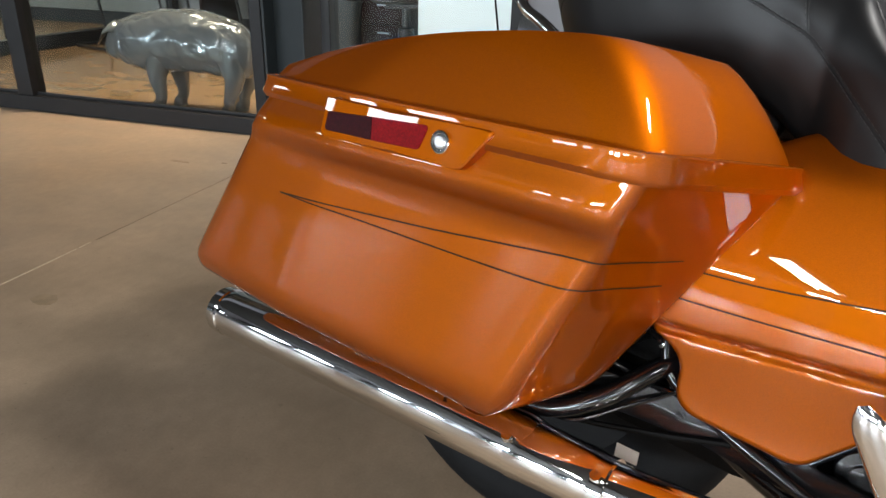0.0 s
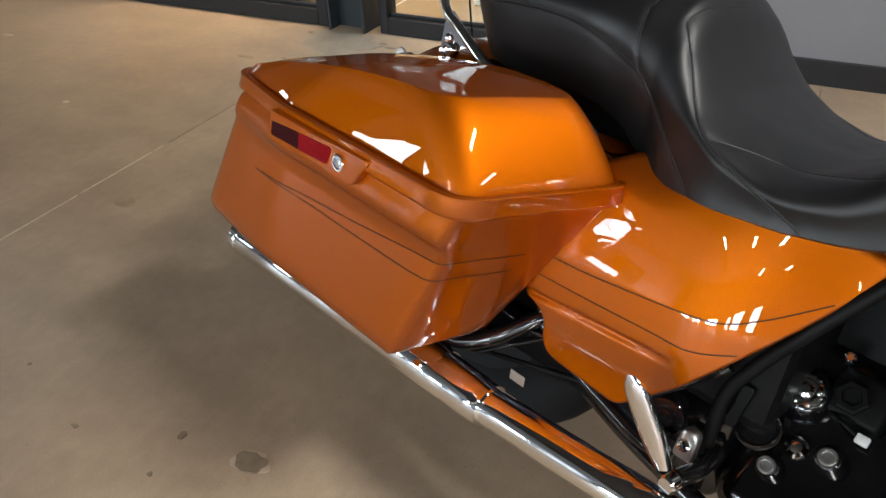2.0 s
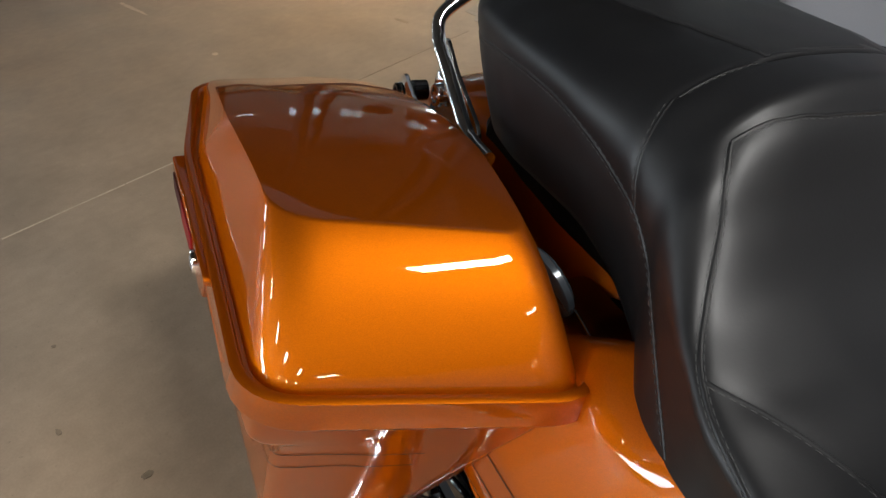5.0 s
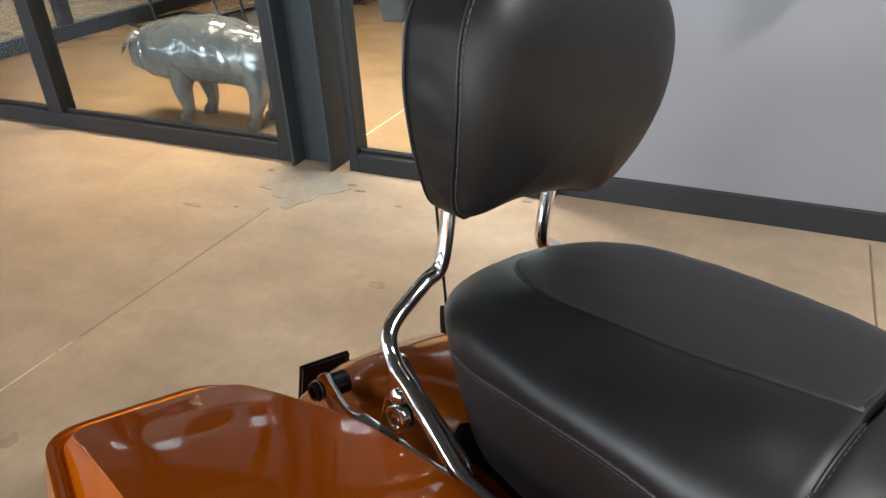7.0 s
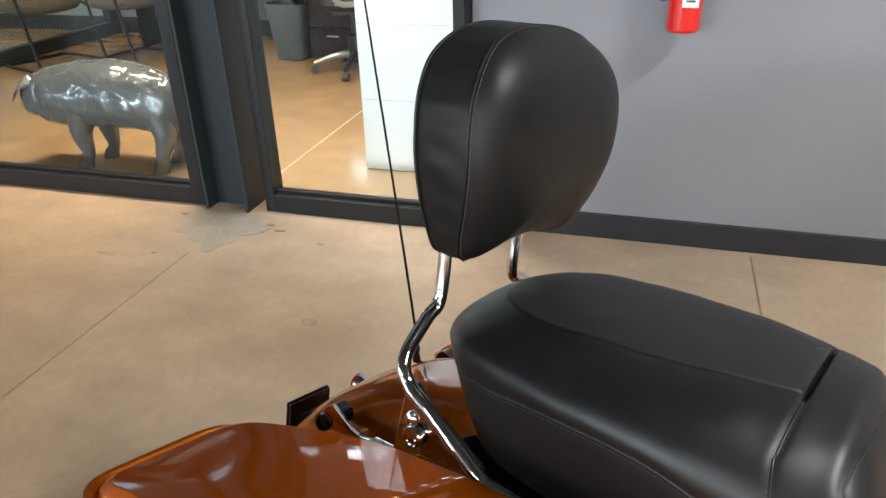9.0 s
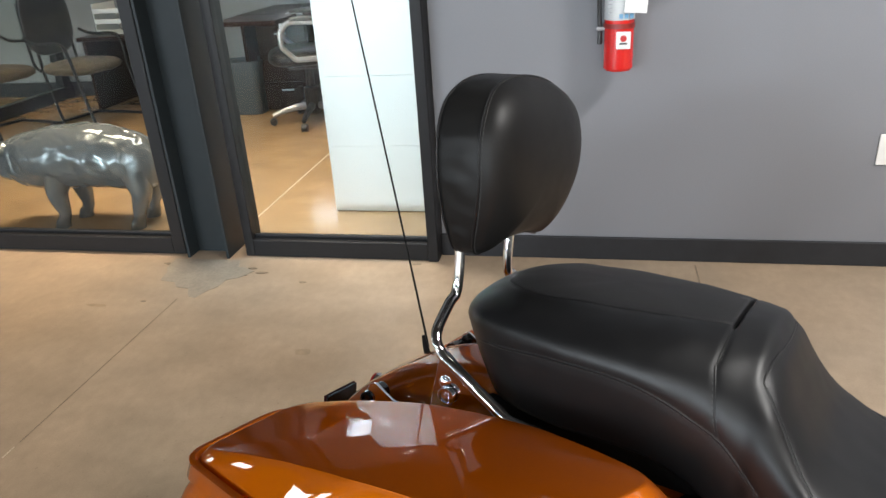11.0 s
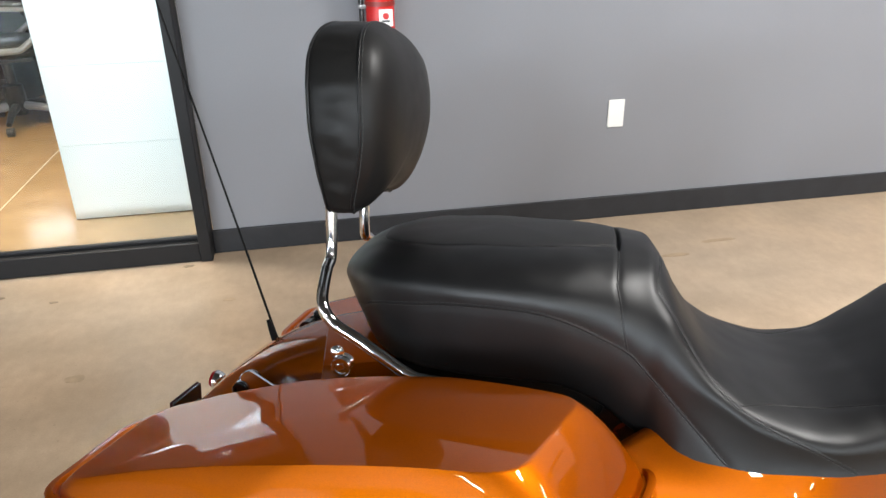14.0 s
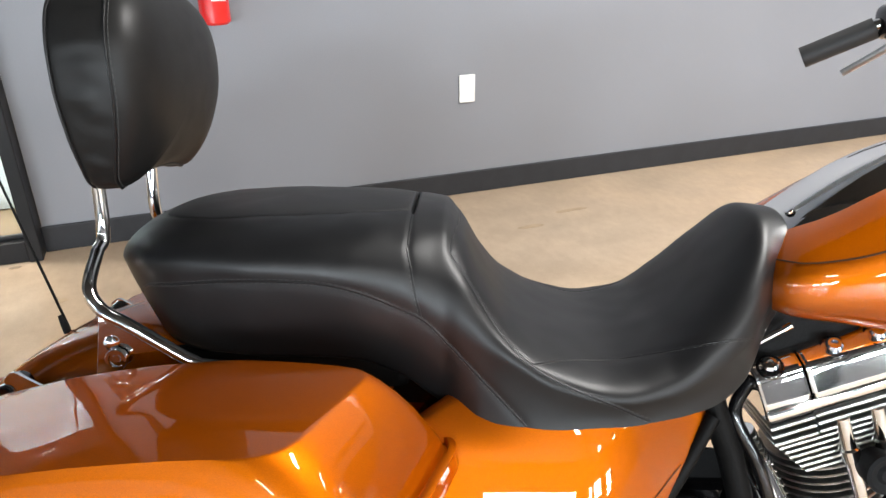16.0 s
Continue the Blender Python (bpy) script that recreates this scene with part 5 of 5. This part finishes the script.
fitting("cap_ring", [(0.0, 0.0272), (0.0, 0.0285), (0.004, 0.0285), (0.004, 0.0272)], -0.046, -0.048, 0.010, CHROME, "", cap)
hub = fitting("starter_housing", [(-0.05, 0.040), (-0.02, 0.039), (-0.008, 0.034), (0.0, 0.027), (0.002, 0.02)], -0.026, 0.025, 0.0, BLACK, "domed black starter housing")
sc = fitting("starter_cap", [(0.0, 0.0225), (0.006, 0.0225), (0.008, 0.020), (0.008, 0.017), (0.004, 0.0155), (0.004, 0.011), (0.010, 0.010), (0.012, 0.006)], -0.024, 0.026, 0.0, CHROME, "chrome starter end cap", hub)
for a in (0.3, 2.4, 4.5):
    fitting("screw", [(0.004, 0.004), (0.011, 0.004), (0.012, 0.0025)], -0.024 + 0.0165 * math.cos(a), 0.026 + 0.0165 * math.sin(a), 0.0, CHROME, "", sc, 10)
part("hex_housing", box((0.075, 0.07, 0.05), (0.032, 0.050, -0.030), 0.012, SLOPE, seg=3), WRINKLE, eng)
fitting("hex_plug", [(-0.03, 0.022), (0.004, 0.022), (0.006, 0.019), (0.006, 0.013), (0.001, 0.012), (0.001, 0.001)], 0.024, 0.046, 0.002, WRINKLE, "black hexagonal plug", eng, 6)
fitting("bolt", [(-0.03, 0.0075), (0.006, 0.0075), (0.008, 0.006), (0.004, 0.004), (0.004, 0.0005)], 0.0, 0.090, 0.002, CHROME, "bright chrome nut", eng, 12)
fitting("plug", [(-0.03, 0.015), (-0.006, 0.015), (-0.003, 0.011), (0.001, 0.008), (0.002, 0.003)], -0.003, -0.042, -0.014, CHROME, "chrome drain plug")
for u, v, n in ((-0.016, -0.083, 0.008), (0.040, -0.037, 0.036)):
    fitting("boss", [(-0.05, 0.020), (-0.004, 0.015), (-0.002, 0.012)], u, v, n, BLACK)
    fitting("bolt", [(-0.003, 0.0112), (0.005, 0.0112), (0.0065, 0.0095), (0.0065, 0.0065), (0.0025, 0.006), (0.0025, 0.0005)], u, v, n, STEEL, "bright socket bolt")
part("connector", box((0.016, 0.013, 0.01), (0.057, 0.005, 0.0), 0.002, SLOPE), LABEL_WHITE, eng, "white plug connector")
wire = tube([(0.01, 0.02, -0.01), (0.03, 0.012, 0.004), (0.05, 0.006, 0.0)], 0.0025, 8, 6)
wire.transform(SLOPE)
part("wire", wire, WRINKLE, eng)
fitting("cam_cover", [(-0.03, 0.05), (0.01, 0.05), (0.022, 0.045), (0.03, 0.03), (0.032, 0.001)], 0.07, -0.135, 0.0, CHROME, "polished round cover")


gear = part("gearbox", box((0.11, 0.17, 0.21), (0.548, 0, 0.275), 0.03, seg=3), BLACK, bike, "black gearbox housing")
part("gearbox_rib", box((0.09, 0.010, 0.012), (0.548, -0.087, 0.335), 0.004), BLACK, gear)
part("gearbox_rib", box((0.09, 0.010, 0.012), (0.548, -0.087, 0.290), 0.004), BLACK, gear)
pivot = part("swingarm_pivot", turned([(-0.05, 0.030), (0.0, 0.030), (0.006, 0.026), (0.006, 0.014), (0.012, 0.013), (0.012, 0.001)], (0.525, -0.135, 0.315), (0, -1, 0), 24), BLACK, bike, "black swingarm pivot")
part("cover_rail", tube([(0.300, -0.155, 0.395), (0.318, -0.160, 0.352), (0.37, -0.162, 0.322), (0.45, -0.162, 0.292), (0.52, -0.162, 0.270), (0.552, -0.160, 0.285)], 0.0085, 12, 6), BLACK, bike, "glossy black rail under the side cover")
part("swingarm_plate", slab(rpoly([(0.10, 0.262, 0.01), (0.10, 0.325, 0.01), (0.40, 0.318, 0.02), (0.54, 0.335, 0.02), (0.54, 0.262, 0.02), (0.40, 0.246, 0.02)], 4, 3), -0.104, -0.118, "y", 0.003), WRINKLE, bike, "black swingarm plate")
part("brake_hose", tube([(0.24, -0.150, 0.402), (0.30, -0.158, 0.385), (0.335, -0.150, 0.345), (0.36, -0.150, 0.318), (0.42, -0.150, 0.300)], 0.005, 10, 6), BLACK, bike, "thin black brake hose")
part("hose_clamp", turned([(0.0, 0.0056), (0.0, 0.0072), (0.009, 0.0072), (0.009, 0.0056)], (0.30, -0.158, 0.385), (0.6, 0.1, -0.6), 16), STEEL, bike)


def cylinder(x, tilt, z0):
    m = Matrix.Translation((x, 0, z0)) @ Matrix.Rotation(radians(tilt), 4, "Y")

    def piece(name, bm, mat, parent, label="", angle=35):
        bm.transform(m)
        return part(name, bm, mat, parent, label, angle)

    cy = piece("cylinder", turned([(-0.02, 0.052), (0.10, 0.052), (0.11, 0.04)], (0.004, 0, 0), (0, 0, 1), 28), WRINKLE, bike, "finned engine cylinder")
    piece("cylinder_head", box((0.11, 0.15, 0.085), (0.005, 0, 0.137), 0.01), WRINKLE, cy)
    # round barrel fins, narrow head fins, broad fins under the cover
    for k in range(8):
        w = 0.006 + 0.0112 * k
        piece("cooling_fin", turned([(w, 0.05), (w, 0.070), (w + 0.0012, 0.0715), (w + 0.0026, 0.0715), (w + 0.0038, 0.070), (w + 0.0038, 0.05)], (0.004, 0, 0), (0, 0, 1), 32), STEEL, cy, "polished fin edge")
    for k in range(6):
        lo = -0.048 - 0.0052 * k
        piece("head_fin", box((0.072 - lo, 0.178 + 0.004 * k, 0.0044), ((0.072 + lo) / 2, 0, 0.0965 + 0.0092 * k), 0.0018), STEEL, cy, "polished fin edge")
    for k in range(3):
        w = 0.1515 + 0.0105 * k
        for lo, hi, d in ((-0.079, -0.025, 0.0), (-0.026, 0.082, 0.0035)):
            piece("head_fin", box((hi - lo, 0.206 + 2 * d, 0.0048), ((hi + lo) / 2, 0, w + d), 0.002), STEEL, cy, "polished fin edge")
    # rocker cover in two lengths with a groove between them
    shape = rpoly([(-0.104, 0.184, 0.003), (-0.106, 0.206, 0.006), (-0.102, 0.240, 0.014), (-0.084, 0.253, 0.016), (0.084, 0.253, 0.016), (0.102, 0.240, 0.014), (0.106, 0.206, 0.006), (0.104, 0.184, 0.003)], 5, 4)
    head = piece("rocker_cover", slab(shape, -0.080, -0.0245, "x", 0.004), CHROME, cy, "chrome rocker cover", 40)
    piece("rocker_cover", slab(shape * np.array([1.02, 1.0]), -0.0225, 0.084, "x", 0.004), CHROME, cy, "chrome rocker cover", 40)
    piece("gasket", box((0.155, 0.196, 0.010), (0.002, 0, 0.180), 0.002), BLACK, cy)
    for side in (-1, 1):
        piece("rocker_rim", box((0.164, 0.006, 0.012), (0.002, 0.1065 * side, 0.193), 0.0025), CHROME, head)
    for u in (-0.058, 0.016, 0.066):
        piece("bolt_well", turned([(-0.02, 0.0155), (0.001, 0.0155), (0.002, 0.014), (0.001, 0.012)], (u, -0.092, 0.246), (0, -0.7, 1), 20), BLACK, head)
        piece("bolt", turned([(-0.01, 0.0095), (0.008, 0.0095), (0.011, 0.007), (0.011, 0.0045), (0.007, 0.004), (0.007, 0.0005)], (u, -0.092, 0.246), (0, -0.7, 1), 18), CHROME, head, "round chrome bolt")
    for u in (0.002, 0.042):
        piece("pushrod_tube", turned([(-0.09, 0.011), (0.0, 0.011), (0.02, 0.008), (0.105, 0.008), (0.108, 0.0115), (0.122, 0.0115), (0.124, 0.009), (0.165, 0.009)], (u, -0.103, 0), (0, 0, 1), 18), CHROME, cy, "chrome pushrod tube")


cylinder(0.905, -20, 0.452)
cylinder(1.02, 22, 0.44)
part("intake_cap", turned([(-0.03, 0.020), (0.0, 0.024), (0.004, 0.024), (0.006, 0.020), (0.003, 0.012), (0.006, 0.008), (0.006, 0.001)], (0.893, -0.135, 0.553), (0, -1, 0.1), 28), RUBBER, bike, "round dark rubber cap")
part("heat_shield", tube([(0.755, -0.055, 0.560), (0.785, -0.06, 0.510), (0.815, -0.07, 0.450), (0.84, -0.09, 0.38)], 0.019, 20, 6), CHROME, bike, "curved chrome pipe shield")
part("backbone_cover", slab(rpoly([(0.738, 0.738, 0.01), (0.745, 0.645, 0.012), (0.80, 0.655, 0.02), (1.18, 0.70, 0.02), (1.18, 0.80, 0.02), (0.80, 0.765, 0.02)], 4, 4), -0.074, 0.074, "y", 0.006), WRINKLE, bike, "black frame cover under the tank")


# fuel tank with chrome console
def tank():
    xs = np.linspace(0.742, 1.25, 30)
    rows = []
    for x in xs:
        t = (x - 0.742)
        w = pchip(t, (0, 0.01, 0.03, 0.08, 0.16, 0.30, 0.45, 0.508), (0.07, 0.105, 0.122, 0.138, 0.155, 0.165, 0.13, 0.08))
        zc = pchip(t, (0, 0.05, 0.15, 0.5), (0.760, 0.775, 0.800, 0.84))
        hu = pchip(t, (0, 0.01, 0.03, 0.08, 0.16, 0.30, 0.508), (0.015, 0.03, 0.042, 0.056, 0.082, 0.108, 0.08))
        hd = pchip(t, (0, 0.01, 0.03, 0.08, 0.16, 0.30, 0.508), (0.01, 0.028, 0.046, 0.068, 0.094, 0.105, 0.06))
        row = []
        for a in np.linspace(0, 2 * math.pi, 36, endpoint=False):
            s, c_ = math.sin(a), math.cos(a)
            row.append((x, w * math.copysign(abs(c_) ** (0.75 if s > 0 else 0.55), c_), zc + (hu * s ** 0.85 if s > 0 else -hd * abs(s) ** 0.62)))
        rows.append(row)
    tk = part("fuel_tank", rings(rows, True, True, True), ORANGE, bike, "orange fuel tank", 60)
    rows = []
    for x in np.linspace(0.765, 1.15, 16):
        z0 = pchip(x, (0.765, 0.80, 0.90, 1.15), (0.796, 0.828, 0.892, 0.965))
        rows.append([(x, 0.082 * u, z0 + 0.012 * (1 - abs(u) ** 2) + 0.032 * (1 - abs(u) ** 2.8) - 0.030) for u in np.linspace(-1, 1, 31)] + [(x, 0.08, z0 - 0.06), (x, -0.08, z0 - 0.06)])
    con = part("tank_console", rings(rows, True, True, True), CHROME, bike, "chrome tank console", 50)
    part("console_rib", tube([(0.80, -0.030, 0.836), (0.85, -0.03, 0.868), (0.93, -0.03, 0.913)], [0.004, 0.007, 0.008], 10, 5), STEEL, con)
    part("console_screw", turned([(0, 0.006), (0.003, 0.006), (0.005, 0.003)], (0.795, -0.03, 0.834), (-0.5, 0, 1), 14), CHROME, con)
    st = surface(tk)
    part("pinstripe", stripe(st, [(0.760, -0.4, 0.792), (0.79, -0.4, 0.797), (0.84, -0.4, 0.812), (0.90, -0.4, 0.84)], (0, 1, 0), 0.0022, 0.0006), STRIPE, tk)
    part("top_frame_tube", tube([(0.70, -0.06, 0.66), (0.80, -0.05, 0.70), (0.95, -0.04, 0.72)], 0.014, 12, 5), BLACK, bike)
    part("head_bracket", tube([(0.715, -0.09, 0.668), (0.745, -0.09, 0.690), (0.785, -0.09, 0.715)], 0.004, 10, 5), CHROME, bike, "thin chrome bracket rod")


tank()

# left handlebar grip with its lever
hb = part("handlebar", tube([(1.20, 0.0, 1.02), (1.22, 0.12, 1.06), (1.17, 0.26, 1.08), (1.075, 0.36, 1.062), (0.985, 0.402, 1.015)], 0.0125, 14, 8), CHROME, bike, "chrome handlebar")
part("grip", tube([(1.075, 0.36, 1.060), (0.982, 0.400, 1.013)], [0.0175, 0.0175], 20, 6), material("rubber_grip", (0.018, 0.018, 0.018), 0.6, vary=0.2, scale=30), hb, "black rubber handlebar grip")
part("switch_housing", box((0.06, 0.06, 0.055), (1.105, 0.345, 1.07), 0.014, seg=3), BLACK, hb, "black switch housing")
part("clutch_lever", tube([(1.125, 0.35, 1.05), (1.095, 0.38, 1.02), (1.055, 0.405, 0.988)], [0.008, 0.0065, 0.006], 10, 6), STEEL, hb, "polished clutch lever")
part("triple_clamp", box((0.08, 0.26, 0.03), (1.385, 0, 0.995), 0.01), BLACK, bike)
part("steering_neck", tube([(1.18, 0, 0.80), (1.30, 0, 0.88), (1.40, 0, 0.97)], 0.035, 16, 4), BLACK, bike)
part("handlebar_riser", tube([(1.385, 0, 1.0), (1.30, 0, 1.025), (1.20, 0, 1.02)], 0.018, 12, 4), CHROME, bike)
stand = part("kickstand", tube([(0.60, 0.12, 0.16), (0.62, 0.20, 0.08), (0.63, 0.27, 0.052)], 0.012, 10, 5), BLACK, bike)
fw = part("front_wheel", turned([(-0.03, 0.05), (-0.028, 0.21), (-0.035, 0.225), (0.035, 0.225), (0.028, 0.21), (0.03, 0.05)], (1.68, 0, AZ), (0, 1, 0), 36), BLACK, bike, "black front wheel")
part("tyre", turned([(-0.040, 0.222), (-0.062, 0.26), (-0.055, 0.30), (-0.02, 0.322), (0.02, 0.322), (0.055, 0.30), (0.062, 0.26), (0.040, 0.222)], (1.68, 0, AZ), (0, 1, 0), 44), RUBBER, fw, "black rubber tyre")
for s in (-1, 1):
    part("fork_leg", tube([(1.68, 0.10 * s, AZ), (1.45, 0.10 * s, 0.85), (1.385, 0.10 * s, 1.0)], 0.025, 16, 4), CHROME, bike)

for s in (-1, 1):
    sig = part("turn_signal", turned([(0, 0.006), (0.004, 0.012), (0.012, 0.0155), (0.018, 0.016)], (-0.265, 0.115 * s, 0.522), (-0.7, 0, 0.1), 24), CHROME, bike, "small chrome turn signal")
    part("lens", turned([(0.0181, 0.0155), (0.024, 0.013), (0.027, 0.006)], (-0.265, 0.115 * s, 0.522), (-0.7, 0, 0.1), 24), RED_LENS, sig, "red lens")
    part("stem", tube([(-0.262, 0.112 * s, 0.520), (-0.24, 0.06 * s, 0.500)], 0.005, 10, 2), CHROME, sig)
part("battery_box", box((0.36, 0.24, 0.26), (0.46, 0, 0.475), 0.02), WRINKLE, bike, "black battery box under the seat")
part("fender_brace", box((0.30, 0.20, 0.05), (0.20, 0, 0.655), 0.015), WRINKLE, bike)

DISC, FACING = Vector((0.305, -0.161, 0.640)), Vector((0.1, -0.9, -0.4)).normalized()
sock = part("docking_socket", turned([(-0.006, 0.001), (-0.006, 0.030), (-0.003, 0.033), (0.002, 0.033), (0.004, 0.030), (0.004, 0.001)], DISC, FACING, 36), material("smoked_grey_enamel", (0.05, 0.06, 0.07), 0.2, 0.3, vary=0.05), bike, "round smoked grey docking disc")
clip = [DISC + FACING * u + Vector(v) for u, v in ((0.004, (-0.020, 0, 0.014)), (0.010, (-0.010, 0, 0.010)), (0.012, (0.002, 0, 0.004)), (0.006, (0.016, 0, -0.004)))]
part("socket_clip", tube([tuple(p) for p in clip], [0.004, 0.007, 0.008, 0.004], 12, 5), CHROME, sock, "bent chrome clip")
part("cover_clip_wire", tube([(0.335, -0.150, 0.632), (0.360, -0.150, 0.625), (0.392, -0.152, 0.612)], 0.0012, 8, 5), CHROME, bike, "thin bright wire clip")
part("rear_down_tube", tube([(0.700, -0.085, 0.640), (0.712, -0.085, 0.600), (0.735, -0.085, 0.545), (0.755, -0.085, 0.480)], 0.016, 14, 6), WRINKLE, bike, "black rubber hose")
part("hose", tube([(0.755, -0.07, 0.64), (0.735, -0.085, 0.60), (0.765, -0.095, 0.54), (0.79, -0.10, 0.47)], 0.008, 12, 6), BLACK, bike)
part("cable", tube([(0.10, -0.205, 0.290), (0.20, -0.19, 0.262), (0.30, -0.165, 0.272), (0.40, -0.16, 0.300)], 0.004, 8, 6), WRINKLE, bike)
part("cable", tube([(0.15, -0.18, 0.33), (0.24, -0.185, 0.35), (0.30, -0.16, 0.33), (0.36, -0.155, 0.335)], 0.0035, 8, 6), BLACK, bike)
tabs = part("bag_bracket", slab(rpoly([(0.195, 0.262, 0.004), (0.245, 0.262, 0.004), (0.252, 0.300, 0.006), (0.200, 0.296, 0.006)], 3, 3), -0.176, -0.180, "y", 0.001), BLACK, bike, "flat black bag bracket")
part("bolt", turned([(0, 0.006), (0.004, 0.006), (0.005, 0.004)], (0.222, -0.180, 0.281), (0, -1, 0), 6), CHROME, tabs)
for x, y, z in ((0.19, -0.285, 0.252), (0.302, -0.278, 0.254)):
    part("clamp_bolt", turned([(-0.012, 0.004), (0.0, 0.004), (0.0, 0.0065), (0.006, 0.0065)], (x, y, z), (0.2, -0.6, 0.8), 8), CHROME, muff, "small clamp bolt")
part("inner_fender", slab(rpoly([(0.20, 0.34, 0.02), (0.36, 0.34, 0.02), (0.40, 0.44, 0.02), (0.24, 0.50, 0.02)], 4, 3), -0.108, -0.114, "y", 0.002), WRINKLE, bike, "black inner fender panel")
# added black sheet that keeps the gap below the tank dark
part("gap_filler_panel", slab(rpoly([(0.60, 0.30, 0.02), (0.86, 0.30, 0.02), (0.86, 0.47, 0.02), (0.74, 0.48, 0.02), (0.60, 0.56, 0.02)], 4, 3), 0.05, 0.044, "y", 0.002), WRINKLE, bike, "black filler panel added to darken the frame gap")
